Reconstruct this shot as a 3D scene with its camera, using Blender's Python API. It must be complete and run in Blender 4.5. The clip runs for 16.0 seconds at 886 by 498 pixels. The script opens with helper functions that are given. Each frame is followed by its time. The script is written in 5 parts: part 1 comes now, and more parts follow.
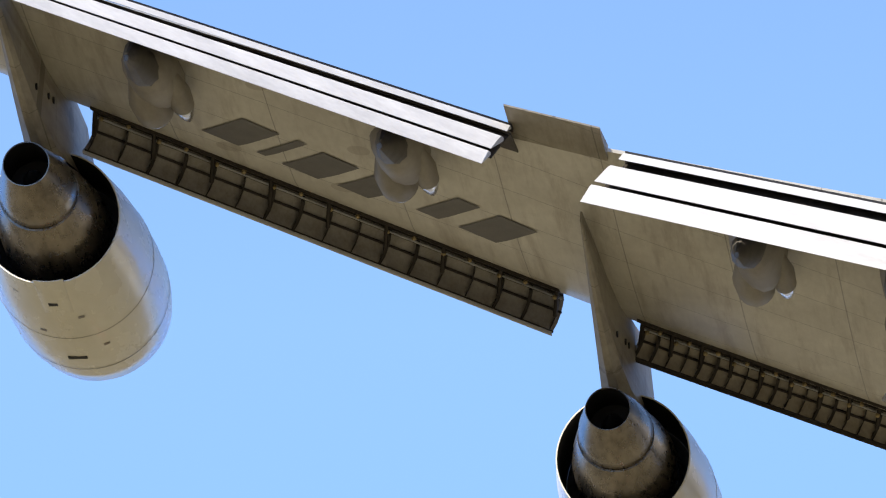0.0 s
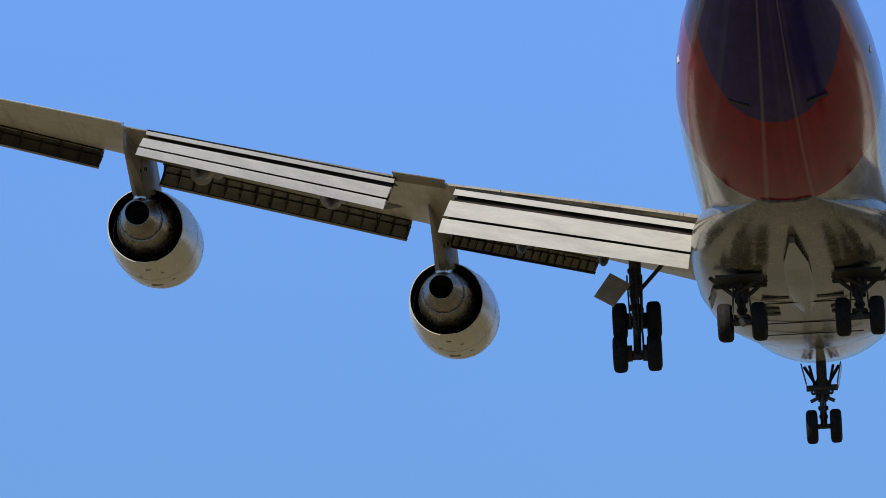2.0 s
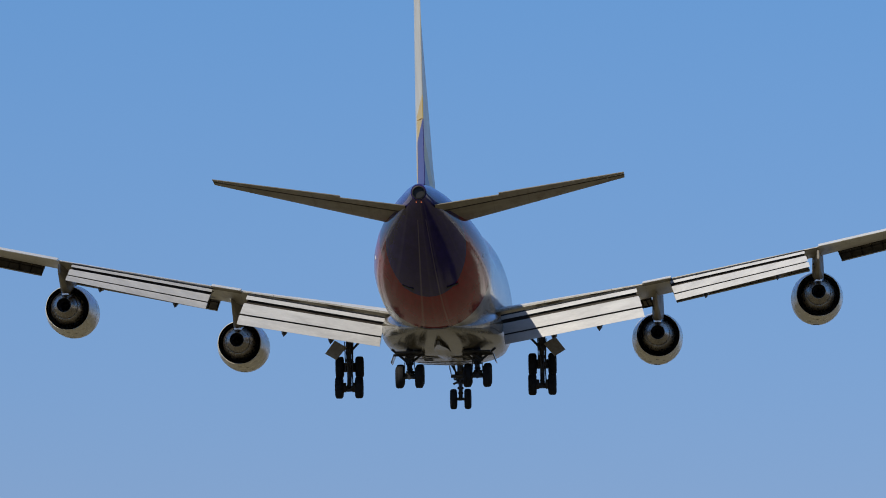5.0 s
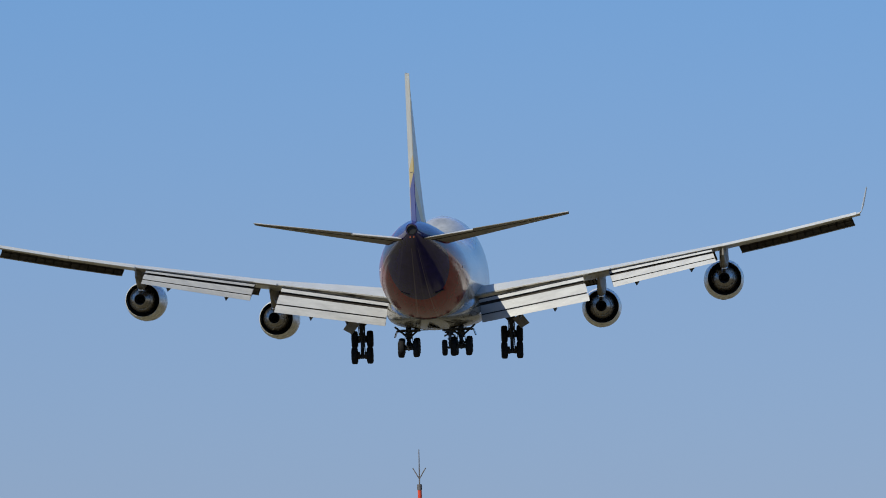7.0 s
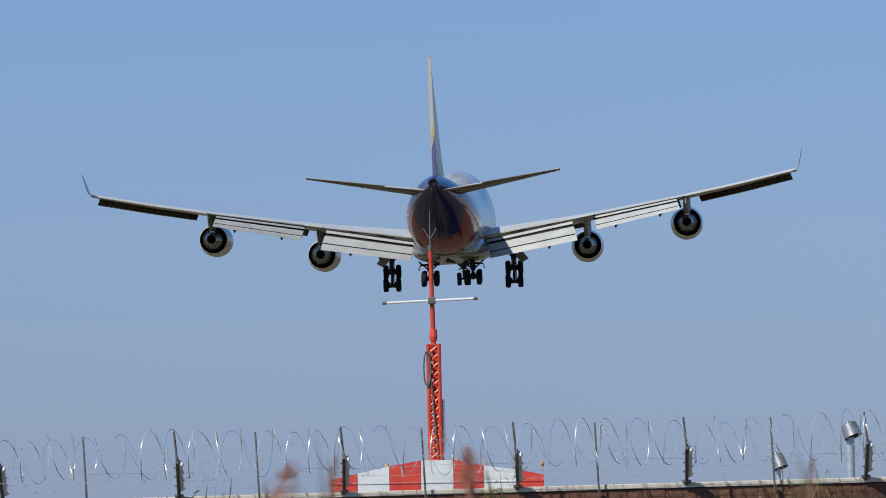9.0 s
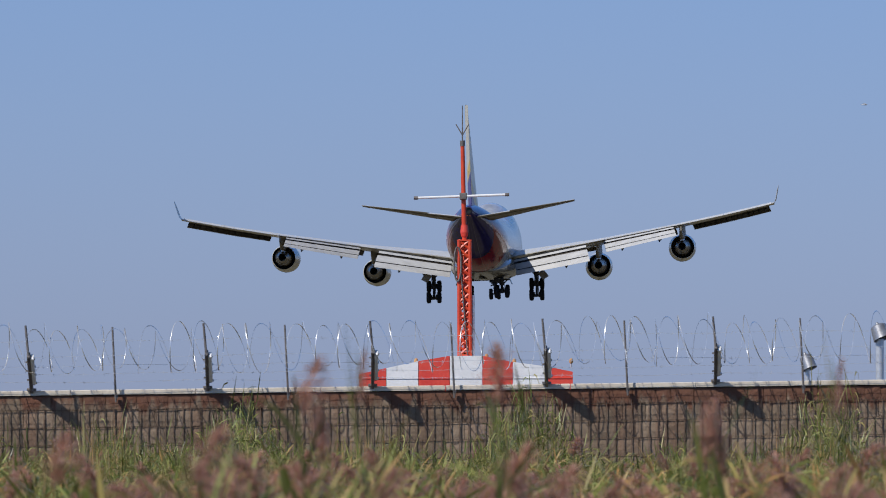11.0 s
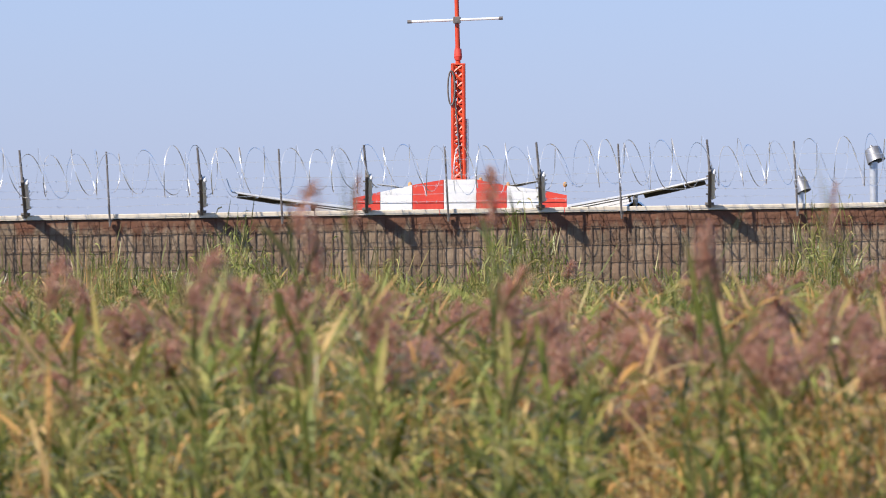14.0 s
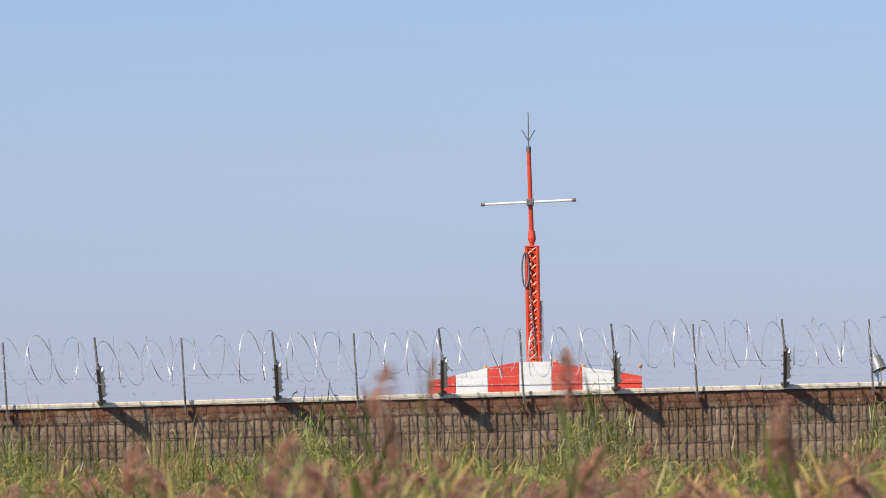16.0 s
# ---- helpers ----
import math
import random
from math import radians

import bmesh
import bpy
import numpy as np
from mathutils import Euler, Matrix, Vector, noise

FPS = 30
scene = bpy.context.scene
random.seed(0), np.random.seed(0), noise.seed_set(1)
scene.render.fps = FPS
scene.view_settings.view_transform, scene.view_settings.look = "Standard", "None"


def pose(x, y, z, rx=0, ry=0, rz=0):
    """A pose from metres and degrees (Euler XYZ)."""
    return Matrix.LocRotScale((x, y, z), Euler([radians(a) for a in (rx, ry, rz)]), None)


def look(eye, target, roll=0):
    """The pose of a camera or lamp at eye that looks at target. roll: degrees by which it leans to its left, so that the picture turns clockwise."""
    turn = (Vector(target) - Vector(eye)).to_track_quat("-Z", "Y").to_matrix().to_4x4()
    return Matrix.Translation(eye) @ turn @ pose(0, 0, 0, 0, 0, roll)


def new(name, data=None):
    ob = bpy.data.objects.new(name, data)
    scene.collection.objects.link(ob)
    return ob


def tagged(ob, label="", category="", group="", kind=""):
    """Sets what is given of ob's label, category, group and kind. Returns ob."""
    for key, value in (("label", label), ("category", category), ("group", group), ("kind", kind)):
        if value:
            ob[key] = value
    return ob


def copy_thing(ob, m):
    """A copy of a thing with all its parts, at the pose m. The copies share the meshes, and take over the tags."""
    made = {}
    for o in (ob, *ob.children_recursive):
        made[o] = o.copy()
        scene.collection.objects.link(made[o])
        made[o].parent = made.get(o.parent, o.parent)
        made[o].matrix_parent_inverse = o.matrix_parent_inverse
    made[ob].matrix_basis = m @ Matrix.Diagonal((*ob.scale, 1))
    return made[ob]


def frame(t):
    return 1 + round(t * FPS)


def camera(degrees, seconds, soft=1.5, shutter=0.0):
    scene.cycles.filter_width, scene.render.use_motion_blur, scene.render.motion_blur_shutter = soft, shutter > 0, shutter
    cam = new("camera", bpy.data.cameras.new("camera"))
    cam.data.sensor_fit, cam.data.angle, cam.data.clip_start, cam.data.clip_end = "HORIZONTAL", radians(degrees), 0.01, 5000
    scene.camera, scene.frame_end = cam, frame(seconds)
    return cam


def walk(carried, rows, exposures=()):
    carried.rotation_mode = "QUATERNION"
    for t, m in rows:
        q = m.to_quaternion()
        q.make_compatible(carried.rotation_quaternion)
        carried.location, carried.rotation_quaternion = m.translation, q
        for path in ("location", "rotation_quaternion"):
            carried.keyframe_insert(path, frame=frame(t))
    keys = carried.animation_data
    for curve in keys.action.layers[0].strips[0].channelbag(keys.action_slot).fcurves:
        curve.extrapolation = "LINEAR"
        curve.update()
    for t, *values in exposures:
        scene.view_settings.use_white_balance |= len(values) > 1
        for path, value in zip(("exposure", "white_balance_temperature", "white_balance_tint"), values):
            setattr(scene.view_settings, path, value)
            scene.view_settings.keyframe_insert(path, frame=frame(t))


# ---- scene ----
CAMS = [(0, 6.239, 21.55, 1.015), (0.5, 5.585, 17.451, 1.874), (1, 4.258, 14.047, 1.441), (1.5, 3.491, 11.639, -0.155), (2, 2.542, 9.908, -1.916),
        (2.5, 1.543, 8.394, -2.918), (3, 1.049, 7.453, -2.603), (3.5, 0.673, 6.817, -1.538), (4, 0.599, 6.184, 0.15), (4.5, 0.355, 5.523, 0.117),
        (4.7, 0.233, 5.284, 0.11), (6.8, 0.101, 3.343, -0.896), (7, 0.067, 3.172, -1.064), (7.5, 0.169, 2.729, -0.888), (8, 0.175, 2.269, -1.004),
        (8.2, 0.147, 2.112, -1.065), (10.3, 0.264, 1.447, -0.698), (10.5, 0.291, 1.367, -0.452), (11, 0.351, 1.125, -0.166), (11.5, 0.411, 0.821, -0.095),
        (12, 0.476, 0.597, -0.084), (12.5, 0.476, 0.401, -0.077), (13, 0.479, 0.287, -0.224), (13.5, 0.421, 0.168, -0.311), (14, 0.319, 0.074, -0.309),
        (14.5, 0.316, 0.013, -0.08), (15, 0.275, 0.067, 0.2), (15.5, 0.122, 0.49, 0.777), (15.8, 0.184, 0.737, -0.4), (16, 0.754, 1.169, -0.95)]


def aim(yaw, pitch, roll):
    """The standing camera, turned to the left, up, and about its axis."""
    return pose(0, 0, 1.7, 0, 0, yaw) @ pose(0, 0, 0, 90 + pitch) @ pose(0, 0, 0, 0, 0, roll)


cam = camera(5.28, 16.0, soft=0.9)
cam.data.dof.use_dof, cam.data.dof.focus_distance, cam.data.dof.aperture_fstop = True, 330.0, 12.5
EXPOSURES = [(0.0, 1.3, 6500, 13), (0.5, 0.93, 6200, 13), (1.0, 0.66, 6500, 14), (1.5, 0.4, 6950, 7), (2.0, 0.25, 7000, 8), (2.5, 0.14, 6850, 10), (3.0, 0.08, 6750, 10), (3.5, -0.05, 6600, 10), (4.5, 0.0, 6600, 10), (8.0, 0.0, 6250, 5), (11.0, -0.07, 6100, 12.0), (12.0, 0.0, 6300, 16.0), (13.0, 0.38, 6500, 14), (14.0, 0.66, 6650, 13), (15.0, 0.6, 6850, 12), (16.0, 0.5, 7100, 11)]
walk(cam, [(t, aim(y, p, r)) for t, y, p, r in CAMS], EXPOSURES)

# ---- daylight ----
SUN = Vector((-0.49, -0.48, 0.73)).normalized()
world = bpy.data.worlds.new("sky")
scene.world = world
world.use_nodes = True
wn, wl = world.node_tree.nodes, world.node_tree.links
sky = wn.new("ShaderNodeTexSky")
sky.sky_type, sky.sun_disc = "NISHITA", False
sky.sun_elevation, sky.sun_rotation = math.asin(SUN.z), math.atan2(SUN.x, SUN.y)
sky.air_density, sky.dust_density, sky.ozone_density = 1.0, 0.3, 3.0
direction, up = wn.new("ShaderNodeTexCoord"), wn.new("ShaderNodeSeparateXYZ")
wl.new(direction.outputs["Generated"], up.inputs[0])
clear = wn.new("ShaderNodeValToRGB")  # clear maritime air: less yellow haze low down than the model sky has
stops = [(0.0, (0.455, 0.55, 1.0)), (0.05, (0.44, 0.548, 0.93)), (0.12, (0.37, 0.60, 0.96)), (0.2, (0.56, 0.84, 1.42)), (0.36, (1.02, 1.12, 1.22)), (0.6, (0.65, 0.65, 0.70)), (1.0, (0.45, 0.45, 0.5))]
while len(clear.color_ramp.elements) < len(stops):
    clear.color_ramp.elements.new(0.5)
for e, (p, c) in zip(clear.color_ramp.elements, stops):
    e.position, e.color = p, (*c, 1)
wl.new(up.outputs[2], clear.inputs["Fac"])
tint = wn.new("ShaderNodeMix")
tint.data_type, tint.blend_type = "RGBA", "MULTIPLY"
tint.inputs["Factor"].default_value = 1.0
wl.new(sky.outputs["Color"], tint.inputs[6])
wl.new(clear.outputs["Color"], tint.inputs[7])
wl.new(tint.outputs[2], wn["Background"].inputs["Color"])
wn["Background"].inputs["Strength"].default_value = 0.10
sun = new("sun", bpy.data.lights.new("sun", "SUN"))
sun.data.energy, sun.data.angle, sun.data.color = 4.2, radians(0.53), (1.0, 0.94, 0.83)
sun.matrix_world = look(SUN * 500, (0, 0, 0))


# ---- materials ----
def nodes_of(name):
    m = bpy.data.materials.new(name)
    m.use_nodes = True
    return m, m.node_tree.nodes, m.node_tree.links, m.node_tree.nodes["Principled BSDF"]


def noise_at(n, l, scale, detail=5.0, stretch=None, rough=0.6):
    co = n.new("ShaderNodeTexCoord")
    t = n.new("ShaderNodeTexNoise")
    t.inputs["Scale"].default_value, t.inputs["Detail"].default_value, t.inputs["Roughness"].default_value = scale, detail, rough
    if stretch:
        mp = n.new("ShaderNodeMapping")
        mp.inputs["Scale"].default_value = stretch
        l.new(co.outputs["Object"], mp.inputs["Vector"])
        l.new(mp.outputs["Vector"], t.inputs["Vector"])
    else:
        l.new(co.outputs["Object"], t.inputs["Vector"])
    return t.outputs["Fac"]


def ramp(n, l, fac, stops):
    r = n.new("ShaderNodeValToRGB")
    el = r.color_ramp.elements
    while len(el) < len(stops):
        el.new(0.5)
    for e, (p, c) in zip(el, stops):
        e.position, e.color = p, (*c, 1)
    l.new(fac, r.inputs["Fac"])
    return r.outputs["Color"]


def blend(n, l, fac, a, b, how="MIX"):
    m = n.new("ShaderNodeMix")
    m.data_type, m.blend_type = "RGBA", how
    for value, socket in ((fac, m.inputs["Factor"]), (a, m.inputs[6]), (b, m.inputs[7])):
        if isinstance(value, (int, float)):
            socket.default_value = value
        elif isinstance(value, tuple):
            socket.default_value = (*value, 1)
        else:
            l.new(value, socket)
    return m.outputs[2]


def arith(n, l, how, a, b):
    m = n.new("ShaderNodeMath")
    m.operation = how
    for value, socket in ((a, m.inputs[0]), (b, m.inputs[1])):
        if isinstance(value, (int, float)):
            socket.default_value = value
        else:
            l.new(value, socket)
    return m.outputs[0]


def bumped(n, l, b, fac, strength=0.3, distance=0.02):
    bp = n.new("ShaderNodeBump")
    bp.inputs["Strength"].default_value, bp.inputs["Distance"].default_value = strength, distance
    l.new(fac, bp.inputs["Height"])
    l.new(bp.outputs["Normal"], b.inputs["Normal"])


def surface(name, dark, light, rough=0.5, metal=0.0, scale=2.0, fine=25.0, stretch=None, bump=0.15, coat=0.0, dist=0.01):
    """Two-scale mottled surface."""
    m, n, l, b = nodes_of(name)
    big, small = noise_at(n, l, scale, 4, stretch), noise_at(n, l, fine, 6, stretch)
    mix = arith(n, l, "ADD", arith(n, l, "MULTIPLY", big, 0.65), arith(n, l, "MULTIPLY", small, 0.35))
    l.new(ramp(n, l, mix, [(0.33, dark), (0.66, light)]), b.inputs["Base Color"])
    rg = arith(n, l, "ADD", arith(n, l, "MULTIPLY", small, 0.25), rough - 0.12)
    l.new(rg, b.inputs["Roughness"])
    b.inputs["Metallic"].default_value = metal
    b.inputs["Coat Weight"].default_value = coat
    if bump:
        bumped(n, l, b, small, bump, dist)
    return m


def axis_of(n, l, k):
    co, sp = n.new("ShaderNodeTexCoord"), n.new("ShaderNodeSeparateXYZ")
    l.new(co.outputs["Object"], sp.inputs[0])
    return sp.outputs[k]


def livery():
    """Fuselage paint: pale grey body, red band and violet tail, streaked with grime along the hull."""
    m, n, l, b = nodes_of("hull_paint")
    y, z = axis_of(n, l, 1), axis_of(n, l, 2)
    s = arith(n, l, "ADD", y, arith(n, l, "MULTIPLY", z, 0.92))
    s2 = arith(n, l, "ADD", y, arith(n, l, "MULTIPLY", z, 1.6))
    grey = ramp(n, l, noise_at(n, l, 1.2, 5, (1, 0.25, 1)), [(0.3, (0.29, 0.27, 0.23)), (0.7, (0.46, 0.44, 0.40))])
    red = ramp(n, l, noise_at(n, l, 2.0, 5, (1, 0.2, 1)), [(0.3, (0.19, 0.004, 0.012)), (0.7, (0.27, 0.008, 0.018))])
    vio = ramp(n, l, noise_at(n, l, 2.0, 5, (1, 0.2, 1)), [(0.3, (0.020, 0.013, 0.075)), (0.7, (0.034, 0.022, 0.125))])
    c = blend(n, l, arith(n, l, "LESS_THAN", s, -10.45), grey, red)
    c = blend(n, l, arith(n, l, "LESS_THAN", s2, -14.3), c, vio)
    streak = noise_at(n, l, 1.0, 6, (5.0, 0.12, 5.0), 0.7)
    c = blend(n, l, ramp(n, l, streak, [(0.5, (0, 0, 0)), (0.8, (0.35, 0.35, 0.35))]), c, (0.05, 0.04, 0.04))
    # pale washes that draw together towards the tail
    fan = n.new("ShaderNodeTexNoise")
    fan.noise_dimensions = "1D"
    fan.inputs["Scale"].default_value, fan.inputs["Detail"].default_value = 34.0, 1
    l.new(arith(n, l, "DIVIDE", axis_of(n, l, 0), arith(n, l, "ADD", y, 38.0)), fan.inputs["W"])
    c = blend(n, l, ramp(n, l, fan.outputs[0], [(0.58, (0, 0, 0)), (0.72, (0.07, 0.07, 0.07))]), c, (0.42, 0.39, 0.37))
    # two pale fluid runs along the keel of the tail
    for w0, thick in ((-0.024, 0.0045), (0.034, 0.0035)):
        off = arith(n, l, "ABSOLUTE", arith(n, l, "SUBTRACT", arith(n, l, "DIVIDE", axis_of(n, l, 0), arith(n, l, "ADD", y, 38.0)), w0), 0.0)
        run = ramp(n, l, arith(n, l, "DIVIDE", off, thick), [(0.0, (0.34, 0.34, 0.34)), (1.0, (0, 0, 0))])
        c = blend(n, l, blend(n, l, 1.0, run, arith(n, l, "LESS_THAN", z, 7.2), "MULTIPLY"), c, (0.36, 0.31, 0.30))
    seam = arith(n, l, "LESS_THAN", arith(n, l, "FRACT", arith(n, l, "MULTIPLY", y, 0.33), 0.0), 0.012)
    c = blend(n, l, arith(n, l, "MULTIPLY", seam, 0.45), c, (0.05, 0.05, 0.05))
    l.new(c, b.inputs["Base Color"])
    b.inputs["Roughness"].default_value = 0.13
    b.inputs["Specular IOR Level"].default_value = 0.25
    b.inputs["IOR"].default_value = 1.25
    bumped(n, l, b, noise_at(n, l, 1.0, 2, (1.5, 0.07, 1.5)), 0.12, 0.08)
    return m


def fin_paint():
    m, n, l, b = nodes_of("fin_paint")
    y, z = axis_of(n, l, 1), axis_of(n, l, 2)
    s = arith(n, l, "ADD", z, arith(n, l, "MULTIPLY", y, 0.38))
    tone = ramp(n, l, noise_at(n, l, 1.0, 5, (1, 1, 0.3)), [(0.3, (0.52, 0.48, 0.38)), (0.7, (0.66, 0.62, 0.50))])
    c = blend(n, l, arith(n, l, "LESS_THAN", s, 0.9), tone, (0.60, 0.42, 0.10))
    c = blend(n, l, arith(n, l, "LESS_THAN", s, -0.2), c, (0.055, 0.045, 0.20))
    l.new(c, b.inputs["Base Color"])
    b.inputs["Roughness"].default_value = 0.33
    bumped(n, l, b, noise_at(n, l, 1.5, 3), 0.05, 0.03)
    return m


HULL, FIN = livery(), fin_paint()


def skin(name, dark, light, grime, amount=0.6, rough=0.38, gloss=0.1):
    """Aircraft skin: panel joints, fluid streaks aft, blotches."""
    m, n, l, b = nodes_of(name)
    big, small = noise_at(n, l, 0.7, 5), noise_at(n, l, 9.0, 5, (1, 0.3, 1))
    c = ramp(n, l, arith(n, l, "ADD", arith(n, l, "MULTIPLY", big, 0.6), arith(n, l, "MULTIPLY", small, 0.4)), [(0.36, dark), (0.64, light)])
    streak = noise_at(n, l, 1.0, 6, (2.6, 0.22, 2.6), 0.7)
    c = blend(n, l, ramp(n, l, streak, [(0.50, (0, 0, 0)), (0.72, (amount, amount, amount))]), c, grime)
    x, y = axis_of(n, l, 0), axis_of(n, l, 1)
    swept = arith(n, l, "ADD", y, arith(n, l, "MULTIPLY", arith(n, l, "ABSOLUTE", x, 0.0), 0.72))
    for along, pitch, wide in ((swept, 1.45, 0.014), (x, 1.9, 0.010)):
        joint = arith(n, l, "LESS_THAN", arith(n, l, "FRACT", arith(n, l, "DIVIDE", along, pitch), 0.0), wide)
        c = blend(n, l, arith(n, l, "MULTIPLY", joint, 0.5), c, (0.06, 0.05, 0.04))
    spot = n.new("ShaderNodeTexVoronoi")
    spot.inputs["Scale"].default_value = 0.55
    co = n.new("ShaderNodeTexCoord")
    l.new(co.outputs["Object"], spot.inputs["Vector"])
    c = blend(n, l, arith(n, l, "MULTIPLY", arith(n, l, "LESS_THAN", spot.outputs["Distance"], 0.13), 0.35), c, grime)
    l.new(c, b.inputs["Base Color"])
    l.new(arith(n, l, "ADD", arith(n, l, "MULTIPLY", small, 0.3 if rough > 0.3 else 0.1), rough), b.inputs["Roughness"])
    b.inputs["Specular IOR Level"].default_value = gloss
    bumped(n, l, b, big, 0.15, 0.05)
    return m


WING = skin("wing_grey_paint", (0.48, 0.45, 0.385), (0.62, 0.59, 0.515), (0.23, 0.18, 0.125), 0.6, 0.27, 0.35)
# belly grime, with underside shade and dark reflections painted into the colour
BELLY = skin("shaded_belly_paint", (0.09, 0.079, 0.058), (0.22, 0.197, 0.148), (0.025, 0.02, 0.015), 0.9, 0.12, 0.22)
# wing grey made darker: the tailplane's underside shade is in the colour
TAILPLANE = skin("shaded_tailplane_paint", (0.22, 0.195, 0.155), (0.34, 0.31, 0.25), (0.12, 0.095, 0.07), 0.6)
POD = surface("pod_paint", (0.17, 0.15, 0.12), (0.32, 0.29, 0.24), 0.5, 0.0, 1.2, 8.0, (1, 0.4, 1), 0.03)
# cleaner grey for upward faces, lightened with the sky's sheen painted in
TOPSKIN = surface("upper_skin_skylit_paint", (0.50, 0.50, 0.49), (0.62, 0.62, 0.61), 0.4, 0.0, 0.8, 6.0, (1, 0.3, 1), 0.03)
# darker copy of the panel and pod colours, with shade painted in
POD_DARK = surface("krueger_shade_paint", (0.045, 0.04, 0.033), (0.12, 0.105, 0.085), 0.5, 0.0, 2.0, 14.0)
PYLON = skin("pylon_paint", (0.24, 0.215, 0.18), (0.38, 0.35, 0.29), (0.11, 0.09, 0.07))
FLAP = surface("flap_white_paint", (0.39, 0.385, 0.38), (0.54, 0.535, 0.52), 0.42, 0.0, 1.2, 9.0, (0.22, 1.5, 1.5), 0.05)
COWL = surface("cowl_cream_paint", (0.65, 0.61, 0.50), (0.79, 0.75, 0.63), 0.26, 0.0, 0.8, 2.2, (1, 0.4, 1), 0.0, 0.2)
STEEL = surface("heat_stained_steel", (0.085, 0.068, 0.05), (0.36, 0.31, 0.24), 0.28, 0.85, 1.6, 7.0, (1, 0.35, 1), 0.04)
# duct soot; also colours flat pieces that stand for shade in openings
SOOT_AND_SHADE = surface("sooty_duct_and_shade", (0.008, 0.008, 0.009), (0.025, 0.024, 0.023), 0.6, 0.2, 3.0, 20.0)
# dark ribs and fittings; also colours the strips that stand for shade in gaps
RIB_AND_SHADE = surface("dark_structure_and_shade", (0.022, 0.018, 0.015), (0.06, 0.05, 0.04), 0.55, 0.2, 3.0, 22.0)
PANEL = surface("krueger_panel", (0.21, 0.19, 0.165), (0.36, 0.33, 0.29), 0.45, 0.1, 2.0, 16.0)
LINER = surface("krueger_liner", (0.28, 0.24, 0.185), (0.45, 0.40, 0.32), 0.5, 0.0, 2.0, 16.0)
CHROME = surface("bright_metal", (0.62, 0.63, 0.64), (0.80, 0.80, 0.80), 0.18, 1.0, 3.0, 20.0, None, 0.04)
TYRE = surface("tyre_rubber", (0.008, 0.008, 0.009), (0.024, 0.023, 0.023), 0.8, 0.0, 6.0, 40.0)
TYRE.node_tree.nodes["Principled BSDF"].inputs["Specular IOR Level"].default_value = 0.15
GEAR = surface("gear_metal", (0.02, 0.02, 0.02), (0.065, 0.063, 0.06), 0.55, 0.2, 5.0, 30.0)
BRASS = surface("dull_brass", (0.30, 0.22, 0.11), (0.50, 0.40, 0.22), 0.4, 0.6, 3.0, 20.0)
RIB_AND_SHADE.node_tree.nodes["Principled BSDF"].inputs["Specular IOR Level"].default_value = 0.2
INK = surface("dark_marking_paint", (0.06, 0.055, 0.05), (0.10, 0.09, 0.08), 0.4, 0.0, 3.0, 18.0)
EARTH = surface("ground_earth", (0.075, 0.064, 0.036), (0.14, 0.12, 0.07), 0.95, 0.0, 0.15, 3.0, None, 0.4, 0.0, 0.05)
CAP = surface("coping_concrete", (0.54, 0.47, 0.37), (0.74, 0.66, 0.54), 0.9, 0.0, 2.0, 18.0, None, 0.3)
RUSTY = surface("rusted_bar", (0.075, 0.045, 0.03), (0.18, 0.115, 0.075), 0.85, 0.0, 4.0, 30.0)
POST = surface("weathered_post", (0.09, 0.08, 0.075), (0.24, 0.215, 0.20), 0.75, 0.3, 5.0, 30.0)
GALV = surface("galvanised_wire", (0.50, 0.51, 0.52), (0.72, 0.73, 0.74), 0.35, 0.45, 6.0, 30.0)
ORANGE = surface("aviation_orange_paint", (0.50, 0.04, 0.013), (0.70, 0.08, 0.022), 0.45, 0.0, 2.5, 18.0)
REDP = surface("red_panel_paint", (0.62, 0.045, 0.03), (0.78, 0.09, 0.05), 0.5, 0.0, 1.5, 12.0)
WHITEP = surface("white_panel_paint", (0.72, 0.71, 0.69), (0.86, 0.85, 0.83), 0.5, 0.0, 1.5, 12.0)
AMBER = surface("amber_glass", (0.45, 0.24, 0.09), (0.65, 0.38, 0.16), 0.3, 0.0, 3.0, 15.0)


# ---- mesh tools ----
def part(name, bm, material, parent, label="", smooth=35.0, kind=""):
    """Links bm as one mesh object under a thing or part."""
    bmesh.ops.recalc_face_normals(bm, faces=bm.faces)
    me = bpy.data.meshes.new(name)
    bm.to_mesh(me)
    bm.free()
    for mt in material if isinstance(material, (list, tuple)) else (material,):
        me.materials.append(mt)
    if smooth:
        me.shade_smooth()
        me.set_sharp_from_angle(angle=radians(smooth))
    ob = new(name, me)
    ob.parent = parent
    return tagged(ob, label, kind=kind)


def thing(name, label, category, group="", kind="", at=None):
    ob = tagged(new(name), label, category, group, kind)
    ob.empty_display_size = 0.5
    if at is not None:
        ob.matrix_basis = at
    return ob


def loft(bm, rings, caps=True, closed=True):
    made = [[bm.verts.new(p) for p in ring] for ring in rings]
    n = len(made[0])
    for a, b in zip(made, made[1:]):
        for i in range(n if closed else n - 1):
            j = (i + 1) % n
            try:
                bm.faces.new((a[i], a[j], b[j], b[i]))
            except ValueError:
                pass
    if caps and closed:
        for ring in (made[0], made[-1]):
            bm.faces.new(ring)
    return bm


